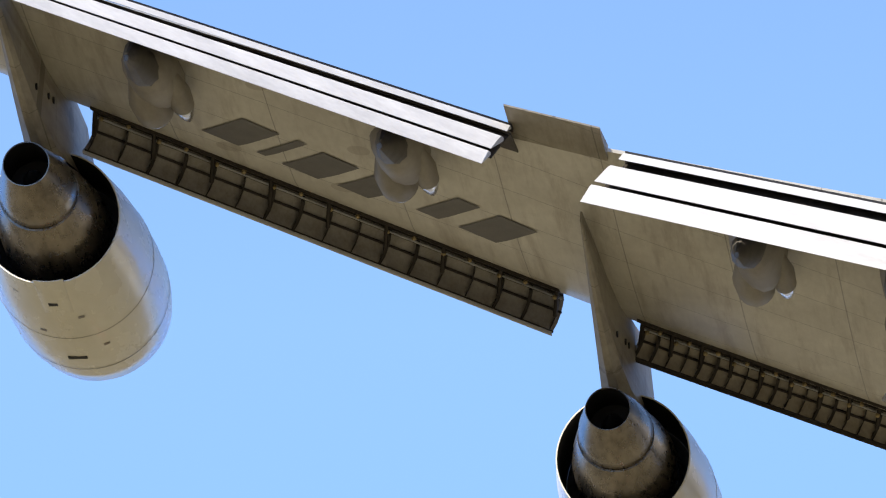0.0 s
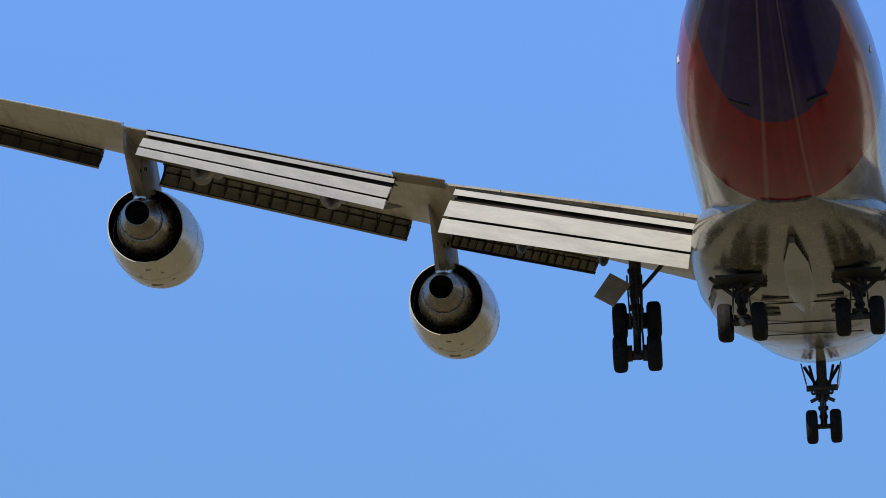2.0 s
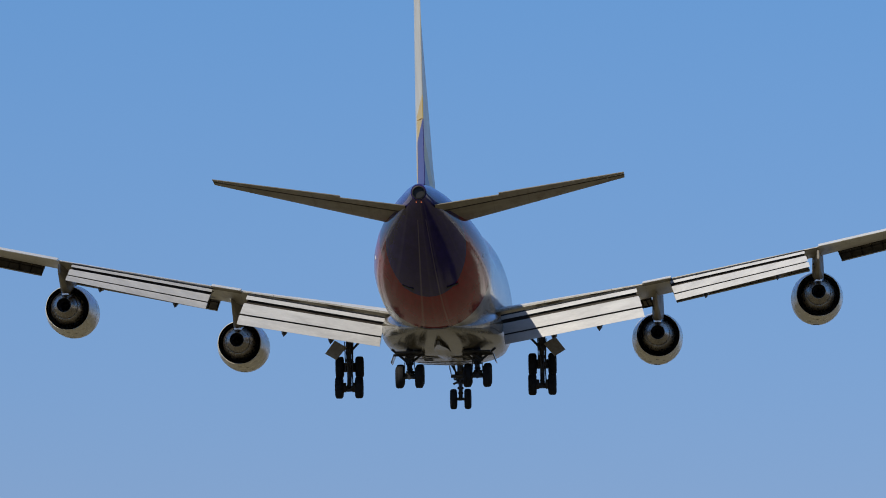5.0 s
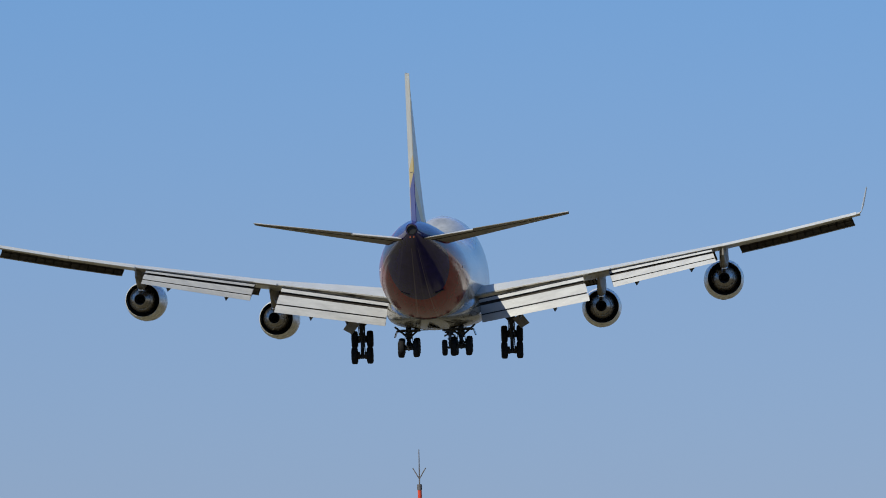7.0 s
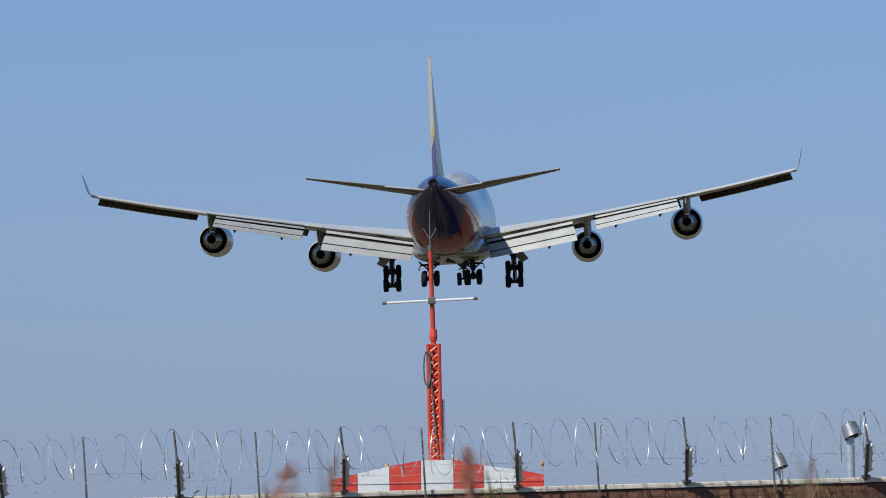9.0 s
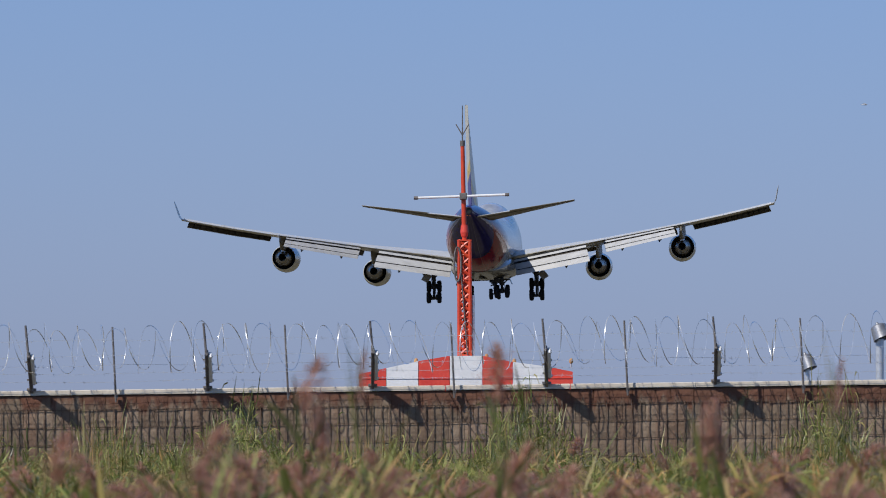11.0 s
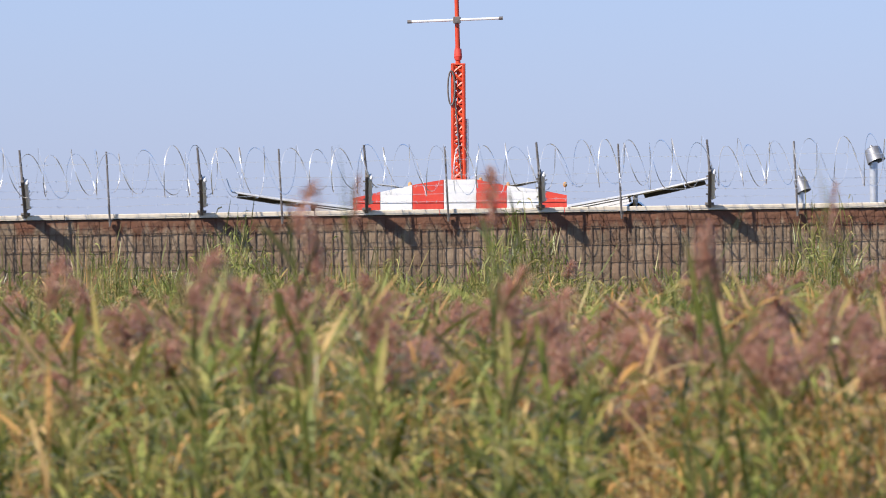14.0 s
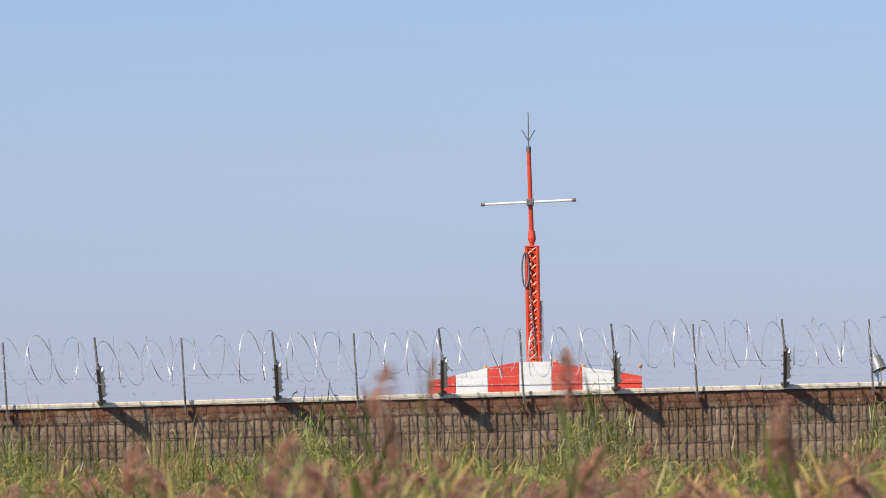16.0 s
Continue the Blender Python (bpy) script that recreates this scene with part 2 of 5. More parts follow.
def box(bm, cx, cy, cz, sx, sy, sz, m=None, bevel=0.0):
    tr = Matrix.Translation((cx, cy, cz)) @ (m or Matrix()) @ Matrix.Diagonal((sx, sy, sz, 1))
    got = bmesh.ops.create_cube(bm, size=1, matrix=tr)
    if bevel:
        edges = list({e for v in got["verts"] for e in v.link_edges})
        bmesh.ops.bevel(bm, geom=edges, offset=bevel, segments=1, affect="EDGES")
    return bm


def tube(bm, a, b, r0, r1=None, n=10):
    a, b = Vector(a), Vector(b)
    q = (b - a).to_track_quat("Z", "Y")
    ring = lambda p, r: [p + q @ Vector((r * math.cos(2 * math.pi * i / n), r * math.sin(2 * math.pi * i / n), 0)) for i in range(n)]
    return loft(bm, [ring(a, r0), ring(b, r0 if r1 is None else r1)])


def lathe(bm, profile, cx, cy, cz, n=40, axis="y"):
    """Turns a profile of (along, radius) about an axis through the centre."""
    rings = []
    for d, r in profile:
        ring = []
        for i in range(n):
            a = 2 * math.pi * i / n
            u, v = r * math.cos(a), r * math.sin(a)
            ring.append({"y": (cx + u, cy + d, cz + v), "x": (cx + d, cy + u, cz + v), "z": (cx + u, cy + v, cz + d)}[axis])
        rings.append(ring)
    return loft(bm, rings, caps=False)


def at_x(table, x):
    """A value between the rows of a table of (x, value, ...)."""
    return [float(np.interp(x, [r[0] for r in table], [r[k] for r in table])) for k in range(1, len(table[0]))]


def ground_sheet():
    bm = bmesh.new()
    bmesh.ops.create_grid(bm, x_segments=40, y_segments=40, size=2600)
    tagged(part("ground", bm, EARTH, None, "dry grassy earth of the airfield and its verge", 0), category="ground", kind="structure")


ground_sheet()

# ---- the airliner: x to its right, y ahead, z up from the wheels' level ----
airliner = thing("airliner", "four-engined grey airliner with red and violet tail, flaps and gear down", "airplane")

# x, leading edge y, trailing edge y of the fixed wing, leading and trailing height, thickness
PLAN = [(2.4, 15.6, 0.55, 4.15, 3.95, 1.7), (6.5, 11.95, -0.35, 4.75, 4.6, 1.25), (11.2, 7.8, -1.4, 5.3, 5.3, 0.95), (12.9, 6.3, -2.0, 5.55, 5.58, 0.85),
        (20.9, -0.8, -6.7, 6.85, 6.85, 0.58), (26.0, -5.3, -9.6, 7.75, 7.75, 0.45), (31.0, -9.75, -12.4, 8.75, 8.75, 0.32)]
FOIL = [(0, 0), (0.015, 0.17), (0.06, 0.29), (0.16, 0.37), (0.35, 0.37), (0.6, 0.27), (0.82, 0.14), (1, 0.03),
        (1, -0.04), (0.82, -0.16), (0.6, -0.34), (0.35, -0.45), (0.16, -0.42), (0.06, -0.30), (0.015, -0.16)]


def foil(x, le, te, zle, zte, thick):
    return [(x, le + (te - le) * u, zle + (zte - zle) * u + thick * v) for u, v in FOIL]


def wing_at(x):
    return at_x(PLAN, x)


def under(x, y):
    """Height of the wing's lower skin."""
    le, te, zl, zt, th = wing_at(x)
    low = [FOIL[0]] + FOIL[:7:-1]
    return zl + (zt - zl) * (y - le) / (te - le) + th * float(np.interp((y - le) / (te - le), [u for u, _ in low], [v for _, v in low]))


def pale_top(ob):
    """Gives the upward faces the lighter upper-skin paint, with sky brightness in its colour."""
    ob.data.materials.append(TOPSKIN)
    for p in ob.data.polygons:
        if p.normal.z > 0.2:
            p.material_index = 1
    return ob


def build_wing(s):
    bm = bmesh.new()
    xs = [2.4, 4.5, 6.5, 9, 11.2, 12.9, 15, 17, 19, 20.9, 23.5, 26, 28.5, 31.0]
    loft(bm, [foil(s * x, *wing_at(x)) for x in xs])
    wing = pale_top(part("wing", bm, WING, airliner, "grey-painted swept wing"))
    # winglet
    bm = bmesh.new()
    loft(bm, [[(s * (x + v * th * (1 - lay)), le + (te - le) * u, z + v * th * lay) for u, v in FOIL] for x, le, te, z, th, lay in ((30.9, -9.7, -12.6, 8.72, 0.3, 1.0), (31.1, -10.6, -13.2, 8.9, 0.26, 0.6), (31.2, -11.4, -13.8, 9.25, 0.22, 0.15), (31.35, -12.8, -14.4, 9.9, 0.17, 0.0), (31.5, -14.0, -15.0, 10.56, 0.10, 0.0))])
    part("winglet", bm, WING, wing)
    # ailerons close the trailing edge between and beyond the flaps
    for x0, x1, reach in ((11.25, 12.85, 1.15), (21.1, 25.6, 0.95), (25.65, 30.7, 0.9)):
        bm = bmesh.new()
        rings = []
        for x in (x0, (x0 + x1) / 2, x1):
            le, te, zl, zt, th = wing_at(x)
            t0 = 0.16
            rings.append([(s * x, te + 0.25, zt + t0), (s * x, te - reach, zt - 0.02), (s * x, te - reach, zt - 0.05), (s * x, te + 0.25, zt - t0 * 0.8)])
        loft(bm, rings)
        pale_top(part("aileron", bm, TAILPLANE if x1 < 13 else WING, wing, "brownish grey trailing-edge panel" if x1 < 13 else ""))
    # triple-slotted flaps
    inner = ((3.25, (3.25, -0.5, 3.68), (3.52, -1.85, 2.04)), (10.88, (10.88, -1.86, 5.03), (11.38, -4.27, 3.31)))
    outer = ((12.79, (12.79, -2.45, 5.37), (13.13, -3.8, 4.22)), (20.3, (20.3, -7.2, 6.60), (20.6, -8.42, 5.69)))
    chain = ((0.24, 40, 0.05), (0.42, 45, 0.08), (0.34, 51, 0.07))
    for panel in (inner, outer):
        rows = []
        for x, a, b in panel:
            y = z = 0.0
            pts = []
            for length, deg, th in chain:
                y0, z0 = y, z
                y, z = y + length * math.cos(radians(deg)), z + length * math.sin(radians(deg))
                pts.append((y0, z0, y, z, th))
            rows.append((a, b, pts, y, z))
        for k, name in enumerate(("fore_flap", "mid_flap", "aft_flap")):
            bm = bmesh.new()
            rings = []
            for f in (0, 0.25, 0.5, 0.75, 1):
                a = Vector(rows[0][0]).lerp(Vector(rows[1][0]), f)
                b = Vector(rows[0][1]).lerp(Vector(rows[1][1]), f)
                y0, z0, y1, z1, th = rows[0][2][k]
                ty, tz = rows[0][3], rows[0][4]
                p = Vector((a.x, a.y + (b.y - a.y) * y0 / ty, a.z + (b.z - a.z) * z0 / tz))
                q = Vector((b.x, a.y + (b.y - a.y) * y1 / ty, a.z + (b.z - a.z) * z1 / tz))
                run = q - p
                run.x = 0
                up = Vector((0, -run.z, run.y)).normalized()
                if up.z < 0:
                    up = -up
                nose, tail = p + run * (0.0, 0.05, 0.10)[k] - up * (0.0, 0.07, 0.05)[k], q - run * (0.42, 0.0, 0.0)[k]
                span = tail - nose
                ring = []
                for u, v in ((0, 0), (0.03, 0.5), (0.12, 0.85), (0.3, 0.8), (0.65, 0.42), (1, 0.05), (1, -0.05), (0.6, -0.22), (0.25, -0.4), (0.06, -0.4)):
                    c = nose + span * u + up * (v * th)
                    ring.append((s * (a.x + (b.x - a.x) * (c.y - a.y) / (b.y - a.y)), c.y, c.z))
                rings.append(ring)
            loft(bm, rings)
            part(name, bm, FLAP, wing, "white-painted flap segment")
        # dark strip put in for the trailing edge's shadow above the flap
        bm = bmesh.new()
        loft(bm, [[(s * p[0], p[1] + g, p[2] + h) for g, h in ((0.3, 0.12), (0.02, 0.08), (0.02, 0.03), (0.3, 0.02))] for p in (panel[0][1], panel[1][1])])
        part("edge_shadow_strip", bm, SOOT_AND_SHADE, wing, "dark strip painted as the shadow above the flap slot", 0)
        # dark plate behind the slots, with their shade in its colour
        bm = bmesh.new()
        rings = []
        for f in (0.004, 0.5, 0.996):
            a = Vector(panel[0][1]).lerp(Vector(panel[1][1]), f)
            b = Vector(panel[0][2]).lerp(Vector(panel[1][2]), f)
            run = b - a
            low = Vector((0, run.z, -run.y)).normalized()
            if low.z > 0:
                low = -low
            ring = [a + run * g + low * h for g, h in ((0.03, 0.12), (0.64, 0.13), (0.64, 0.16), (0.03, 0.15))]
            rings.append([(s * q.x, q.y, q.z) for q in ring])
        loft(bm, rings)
        # shroud stops sun through the gap; its dark colour is the gap's shade
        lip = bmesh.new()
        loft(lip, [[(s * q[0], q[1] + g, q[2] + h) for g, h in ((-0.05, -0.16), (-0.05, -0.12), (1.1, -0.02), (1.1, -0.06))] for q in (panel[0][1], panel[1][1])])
        part("flap_shroud", lip, RIB_AND_SHADE, wing, "shroud between wing and flap, dark as the gap's shade", 0)
        part("slot_shade", bm, RIB_AND_SHADE, wing, "dark plate behind the slots, coloured as their shade")
    # canoe fairings of the flap tracks
    for x, y0, y1, drop in ((6.25, 4.0, -0.5, 0.85), (8.82, 2.6, -1.0, 0.85), (14.8, -0.4, -3.2, 0.75), (18.8, -2.6, -5.5, 0.7)):
        le, te, zl, zt, th = wing_at(x)
        bm = bmesh.new()
        rings = []
        for f, w in ((0.0, 0.05), (0.02, 0.32), (0.07, 0.6), (0.16, 0.85), (0.3, 0.98), (0.5, 1.0), (0.72, 0.95), (0.88, 0.7), (0.96, 0.4), (1.0, 0.06)):
            y = y0 + (y1 - y0) * f
            zc = zt - 0.30 * th - 0.16 - 0.35 * f ** 2
            rings.append([(s * x + 0.48 * w * math.cos(a), y, zc + drop * w * math.sin(a) * (0.85 if math.sin(a) < 0 else 0.3)) for a in [2 * math.pi * i / 16 for i in range(16)]])
        loft(bm, rings)
        fairing = part("flap_track_fairing", bm, POD, wing, "grey canoe-shaped fairing with a bright tip")
        tip_z = zt - 0.30 * th - 0.47
        bm = lathe(bmesh.new(), [(0.50, 0.01), (0.46, 0.14), (0.33, 0.26), (0.1, 0.34), (-0.5, 0.37), (-1.5, 0.22), (-1.9, 0.01)], s * (x + 0.2), y0 + 0.0, tip_z, 20)
        caps = [part("nose_cap", bm, [CHROME, POD], fairing, "bright rounded metal cap")]
        bm = lathe(bmesh.new(), [(0.75, 0.01), (0.6, 0.06), (0.3, 0.14), (-0.1, 0.20), (-0.7, 0.22), (-1.5, 0.12), (-1.8, 0.01)], s * (x - 0.34), y0 - 0.1, tip_z - 0.02, 16)
        caps.append(part("actuator_tip", bm, [CHROME, POD], fairing, "bright pointed metal tip"))
        for cap in caps:
            for p in cap.data.polygons:
                p.material_index = 1 if p.center.y < y0 - 0.1 else 0
        y_low = float(np.interp(x, (3.55, 11.3, 13.1, 20.6), (-1.85, -4.27, -3.8, -8.42)))
        z_low = float(np.interp(x, (3.55, 11.3, 13.1, 20.6), (2.04, 3.31, 4.22, 5.69)))
        rings = []
        for yy, zz, w, h in ((y1 + 0.9, zt - 0.30 * th - 0.5, 0.30, 0.35), (y1 + 0.1, (zt + z_low) / 2 - 0.35, 0.26, 0.36), (y_low + 1.1, z_low + 0.12, 0.18, 0.30), (y_low + 0.35, z_low - 0.22, 0.04, 0.06)):
            rings.append([(s * x + w * math.cos(a), yy, zz + h * math.sin(a)) for a in [math.pi * i / 5 for i in range(10)]])
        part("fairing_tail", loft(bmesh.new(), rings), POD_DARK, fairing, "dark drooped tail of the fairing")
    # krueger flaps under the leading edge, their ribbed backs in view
    # the outermost panel takes the darker colour that carries its shade
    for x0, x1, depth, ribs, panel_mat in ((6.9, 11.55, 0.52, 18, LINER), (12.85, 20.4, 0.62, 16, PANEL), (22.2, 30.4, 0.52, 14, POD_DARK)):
        prof = [(-0.06, 0.10), (0.05, 0.15), (0.15, 0.24), (0.25, 0.44), (0.24, 0.70), (0.09, 1.0)]

        def kp(x, f, d, out=0.0):
            le, te, zl, zt, th = wing_at(x)
            return (s * (x + 0.24 * max(d - 0.13, 0.0)), le + 0.02 + f * (depth + 0.25) + out * 0.7, zl - 0.02 - d * (depth + 0.08) - (0.10 * th) + out * 0.7)
        steps = 10
        bm = bmesh.new()
        rings = []
        for i in range(steps + 1):
            x = x0 + (x1 - x0) * i / steps
            rings.append([kp(x, f, d) for f, d in prof] + [kp(x, f, d, 0.035) for f, d in reversed(prof)])
        loft(bm, rings)
        # dark filler strip: the gap's shade is in its colour
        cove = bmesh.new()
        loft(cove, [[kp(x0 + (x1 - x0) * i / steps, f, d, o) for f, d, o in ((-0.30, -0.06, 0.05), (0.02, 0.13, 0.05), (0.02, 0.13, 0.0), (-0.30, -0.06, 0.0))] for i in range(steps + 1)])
        part("krueger_gap_shade", cove, RIB_AND_SHADE, wing, "dark strip coloured as the shade above the leading-edge flap", 0)
        part("krueger_flap", bm, panel_mat, wing, "extended leading-edge flap with ribbed back")
        bm = bmesh.new()
        for i in range(ribs + 1):
            x = x0 + 0.06 + (x1 - x0 - 0.12) * i / ribs
            w = 0.045 if i % 4 in (1, 2) else 0.014
            rings = []
            for x_ in (x - w / 2, x + w / 2):
                rings.append([kp(x_, f, d, 0.01) for f, d in prof] + [kp(x_, f - 0.07, d + 0.06, -0.05) for f, d in reversed(prof[1:-1])])
            loft(bm, rings)
        for f, d in ((0.0, 0.13), (0.22, 0.38), (0.12, 0.95)):
            for i in range(steps):
                xa, xb = (x0 + (x1 - x0) * j / steps for j in (i, i + 1))
                tube(bm, kp(xa, f, d, -0.04), kp(xb, f, d, -0.04), 0.024, None, 6)
        for i in range(0, ribs + 1, 2):
            x = x0 + 0.06 + (x1 - x0 - 0.12) * i / ribs
            tube(bm, kp(x, -0.5, 0.05, -0.02), kp(x, 0.12, 0.5, -0.12), 0.04, None, 6)
        part("krueger_flap_ribs", bm, RIB_AND_SHADE, wing, "dark ribs and hinge arms", kind="stuff")
        bm = bmesh.new()
        rings = []
        for i in range(steps + 1):
            p = Vector(kp(x0 + (x1 - x0) * i / steps, 0.09, 1.03))
            rings.append([p + Vector((0, 0.05 * math.cos(q), 0.05 * math.sin(q))) for q in [math.pi * j / 4 for j in range(8)]])
        loft(bm, rings)
        part("krueger_bullnose", bm, RIB_AND_SHADE if panel_mat is LINER else FLAP, wing)
        # dark strip on the lower skin, painted as shade behind the hinge line
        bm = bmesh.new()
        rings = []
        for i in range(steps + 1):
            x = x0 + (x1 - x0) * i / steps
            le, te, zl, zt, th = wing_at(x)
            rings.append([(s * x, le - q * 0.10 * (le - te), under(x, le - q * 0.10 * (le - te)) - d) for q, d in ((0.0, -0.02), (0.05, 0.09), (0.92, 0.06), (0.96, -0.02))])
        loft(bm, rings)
        part("leading_edge_shade", bm, RIB_AND_SHADE, wing, "dark strip coloured as shade under the leading edge")
        bm = bmesh.new()
        rings = []
        for i in range(steps + 1):
            p = Vector(kp(x0 + (x1 - x0) * i / steps, -0.02, 0.12, -0.05))
            rings.append([p + Vector((0, 0.024 * math.cos(q), 0.024 * math.sin(q))) for q in [math.pi * j / 3 for j in range(6)]])
        loft(bm, rings)
        part("hinge_rod", bm, FLAP, wing, "pale hinge rod")
        for i in range(ribs + 1):
            x = x0 + 0.12 + (x1 - x0 - 0.24) * i / ribs
            le, te, zl, zt, th = wing_at(x)
            p = (s * x, le - (0.03 + 0.03 * (i % 2)) * (le - te), under(x, le - 0.05 * (le - te)))
            bm = bmesh.new()
            bmesh.ops.create_icosphere(bm, subdivisions=1, radius=0.05, matrix=Matrix.Translation((p[0], p[1], p[2] - 0.085)))
            part("hinge_fitting", bm, BRASS, wing, "dull brass hinge fitting")
    # registration under the port wing, as plain bars
    if s < 0:
        along, across = Vector((-0.72, 0.69)), Vector((0.73, 0.68))
        for cx, cy, w in ((17.75, -0.8, 0.8), (17.1, -0.25, 0.2), (16.5, 0.4, 0.8), (15.65, 1.1, 0.7), (14.4, 1.75, 0.5), (13.6, 2.5, 0.85)):
            bm = bmesh.new()
            rings = []
            for f in (-0.5, -0.25, 0, 0.25, 0.5):
                row = []
                for g in (-0.5, 0, 0.5):
                    p = Vector((cx, cy)) + along * (w * g) + across * (f * 1.15)
                    row.append((-p.x, p.y, under(p.x, p.y) - 0.02))
                rings.append(row)
            loft(bm, rings, False, False)
            part("marking_bar", bm, INK, wing, "dark painted marking bar")
    return wing


def toe(bm, y, s):
    """Leans a nacelle's front a little inboard and down."""
    for v in bm.verts:
        v.co.x -= s * 0.03 * (v.co.y - y)
        v.co.z -= 0.02 * (v.co.y - y)


def build_engine(s, x, y, z):
    engine = tagged(new("engine"), "cream engine nacelle with bare metal exhaust")
    engine.parent = airliner
    cx = s * x
    bm = lathe(bmesh.new(), [(4.2, 1.08), (4.65, 1.12), (4.85, 1.21), (4.7, 1.31), (4.1, 1.41), (3.2, 1.45), (2.1, 1.44), (1.0, 1.355), (0.0, 1.232), (0.0, 1.207)], cx, y, z, 56)
    toe(bm, y, s)
    part("fan_cowl", bm, COWL, engine, "cream fan cowl", 50)
    bm = lathe(bmesh.new(), [(0.004, 1.206), (0.8, 1.215), (2.2, 1.2), (4.0, 1.06)], cx, y, z, 48)
    part("fan_duct", bm, SOOT_AND_SHADE, engine, "dark fan duct")
    bm = bmesh.new()
    bmesh.ops.create_circle(bm, cap_ends=True, segments=40, radius=1.2, matrix=Matrix.Translation((cx, y + 1.6, z)) @ Matrix.Rotation(radians(90), 4, "X"))
    part("fan_bulkhead", bm, SOOT_AND_SHADE, engine)
    bm = lathe(bmesh.new(), [(1.7, 0.98), (0.9, 0.98), (0.2, 0.95), (-0.45, 0.86), (-1.25, 0.70), (-1.25, 0.66)], cx, y, z, 48)
    part("core_cowl", bm, STEEL, engine, "stained bare metal core cowl")
    bm = lathe(bmesh.new(), [(-1.18, 0.66), (-1.27, 0.685), (-1.6, 0.64), (-2.1, 0.53), (-2.65, 0.408), (-2.65, 0.393), (-2.2, 0.42), (-1.6, 0.45)], cx, y, z + 0.03, 48)
    part("exhaust_nozzle", bm, STEEL, engine, "heat-stained metal nozzle")
    bm = lathe(bmesh.new(), [(-2.6, 0.392), (-2.1, 0.42), (-1.55, 0.45), (-1.55, 0.02)], cx, y, z + 0.03, 36)
    part("exhaust_liner", bm, SOOT_AND_SHADE, engine, "black inside of the nozzle")
    bm = lathe(bmesh.new(), [(-1.55, 0.24), (-1.9, 0.17), (-2.2, 0.06), (-2.28, 0.012)], cx, y, z + 0.03, 24)
    part("exhaust_plug", bm, SOOT_AND_SHADE, engine)
    # seam rings and small vents on the cowl
    for d, r in ((2.15, 1.443), (3.75, 1.435)):
        bm = lathe(bmesh.new(), [(d - 0.012, r), (d, r + 0.004), (d + 0.012, r)], cx, y, z, 56)
        toe(bm, y, s)
        part("cowl_seam", bm, PYLON, engine)
    for d, w, r in ((0.75, 0.16, 1.33), (3.1, 0.34, 1.45)):
        bm = box(bmesh.new(), cx - 0.05, y + d, z - r + 0.005, w, 0.10, 0.03)
        toe(bm, y, s)
        part("cowl_vent", bm, SOOT_AND_SHADE, engine)
    # pylon
    rings = []
    for d, lo, hi, w in ((-7.3, 1.9, 2.1, 0.02), (-6.1, 1.62, 2.1, 0.06), (-4.3, 1.18, 2.1, 0.12), (-2.6, 0.85, 2.15, 0.19), (-1.2, 0.72, 2.25, 0.27), (0.1, 0.82, 2.4, 0.33), (1.8, 1.1, 2.35, 0.34), (3.4, 1.25, 1.8, 0.30), (4.4, 1.25, 1.45, 0.08)):
        if y + d < wing_at(x)[1] - 0.2:
            continue
        b = (hi - lo) * 0.10
        rings.append([(cx - w, y + d, z + lo + b), (cx - w * 0.9, y + d, z + hi), (cx + w * 0.9, y + d, z + hi), (cx + w, y + d, z + lo + b), (cx + w * 0.35, y + d, z + lo), (cx - w * 0.35, y + d, z + lo)])
    pylon = part("pylon", loft(bmesh.new(), rings), PYLON, engine, "stained grey engine pylon")
    for d, h, dx in ((-1.9, 1.55, 0.235), (-1.5, 1.62, 0.255), (-2.9, 1.35, 0.19)):
        part("drain_hole", tube(bmesh.new(), (cx - s * dx * 0.9, y + d, z + h), (cx - s * (dx + 0.012), y + d, z + h), 0.06, None, 12), SOOT_AND_SHADE, pylon)
    bm = bmesh.new()
    loft(bm, [[(cx + w * math.cos(q), y + d, z + lo + (hi - lo) * math.sin(q)) for q in [math.pi * j / 8 for j in range(9)]] for d, w, lo, hi in ((-1.5, 0.20, 0.64, 0.80), (-0.7, 0.33, 0.74, 1.0), (0.3, 0.38, 0.90, 1.22), (1.3, 0.38, 1.1, 1.4))])
    part("pylon_heat_shield", bm, CHROME, engine, "bright metal shield under the pylon")
    # aft edge of the cowl: a stepped latch fairing at the bottom
    bm = loft(bmesh.new(), [[(cx + 0.27 * q, y + d, z - r * math.cos(math.asin(0.27 * q / r))) for q in (-1, -0.5, 0, 0.5, 1)] + [(cx + 0.25 * q, y + d, z - (r + h) * math.cos(math.asin(0.25 * q / r))) for q in (1, 0.5, 0, -0.5, -1)] for d, r, h in ((-0.09, 1.205, 0.012), (0.0, 1.225, 0.02), (0.5, 1.285, 0.025), (1.1, 1.36, 0.004))])
    toe(bm, y, s)
    part("latch_fairing", bm, COWL, engine, "raised cream latch fairing under the cowl")
    for d, a, r in ((1.35, 14, 1.39), (1.9, -18, 1.43), (2.7, 22, 1.452), (0.6, -32, 1.30)):
        q = radians(a)
        bm = box(bmesh.new(), 0, 0, 0, 0.11, 0.07, 0.012)
        bmesh.ops.transform(bm, matrix=Matrix.Translation((cx + r * math.sin(q), y + d, z - r * math.cos(q))) @ Matrix.Rotation(-q, 4, "Y"), verts=bm.verts)
        toe(bm, y, s)
        part("access_panel", bm, PYLON, engine)


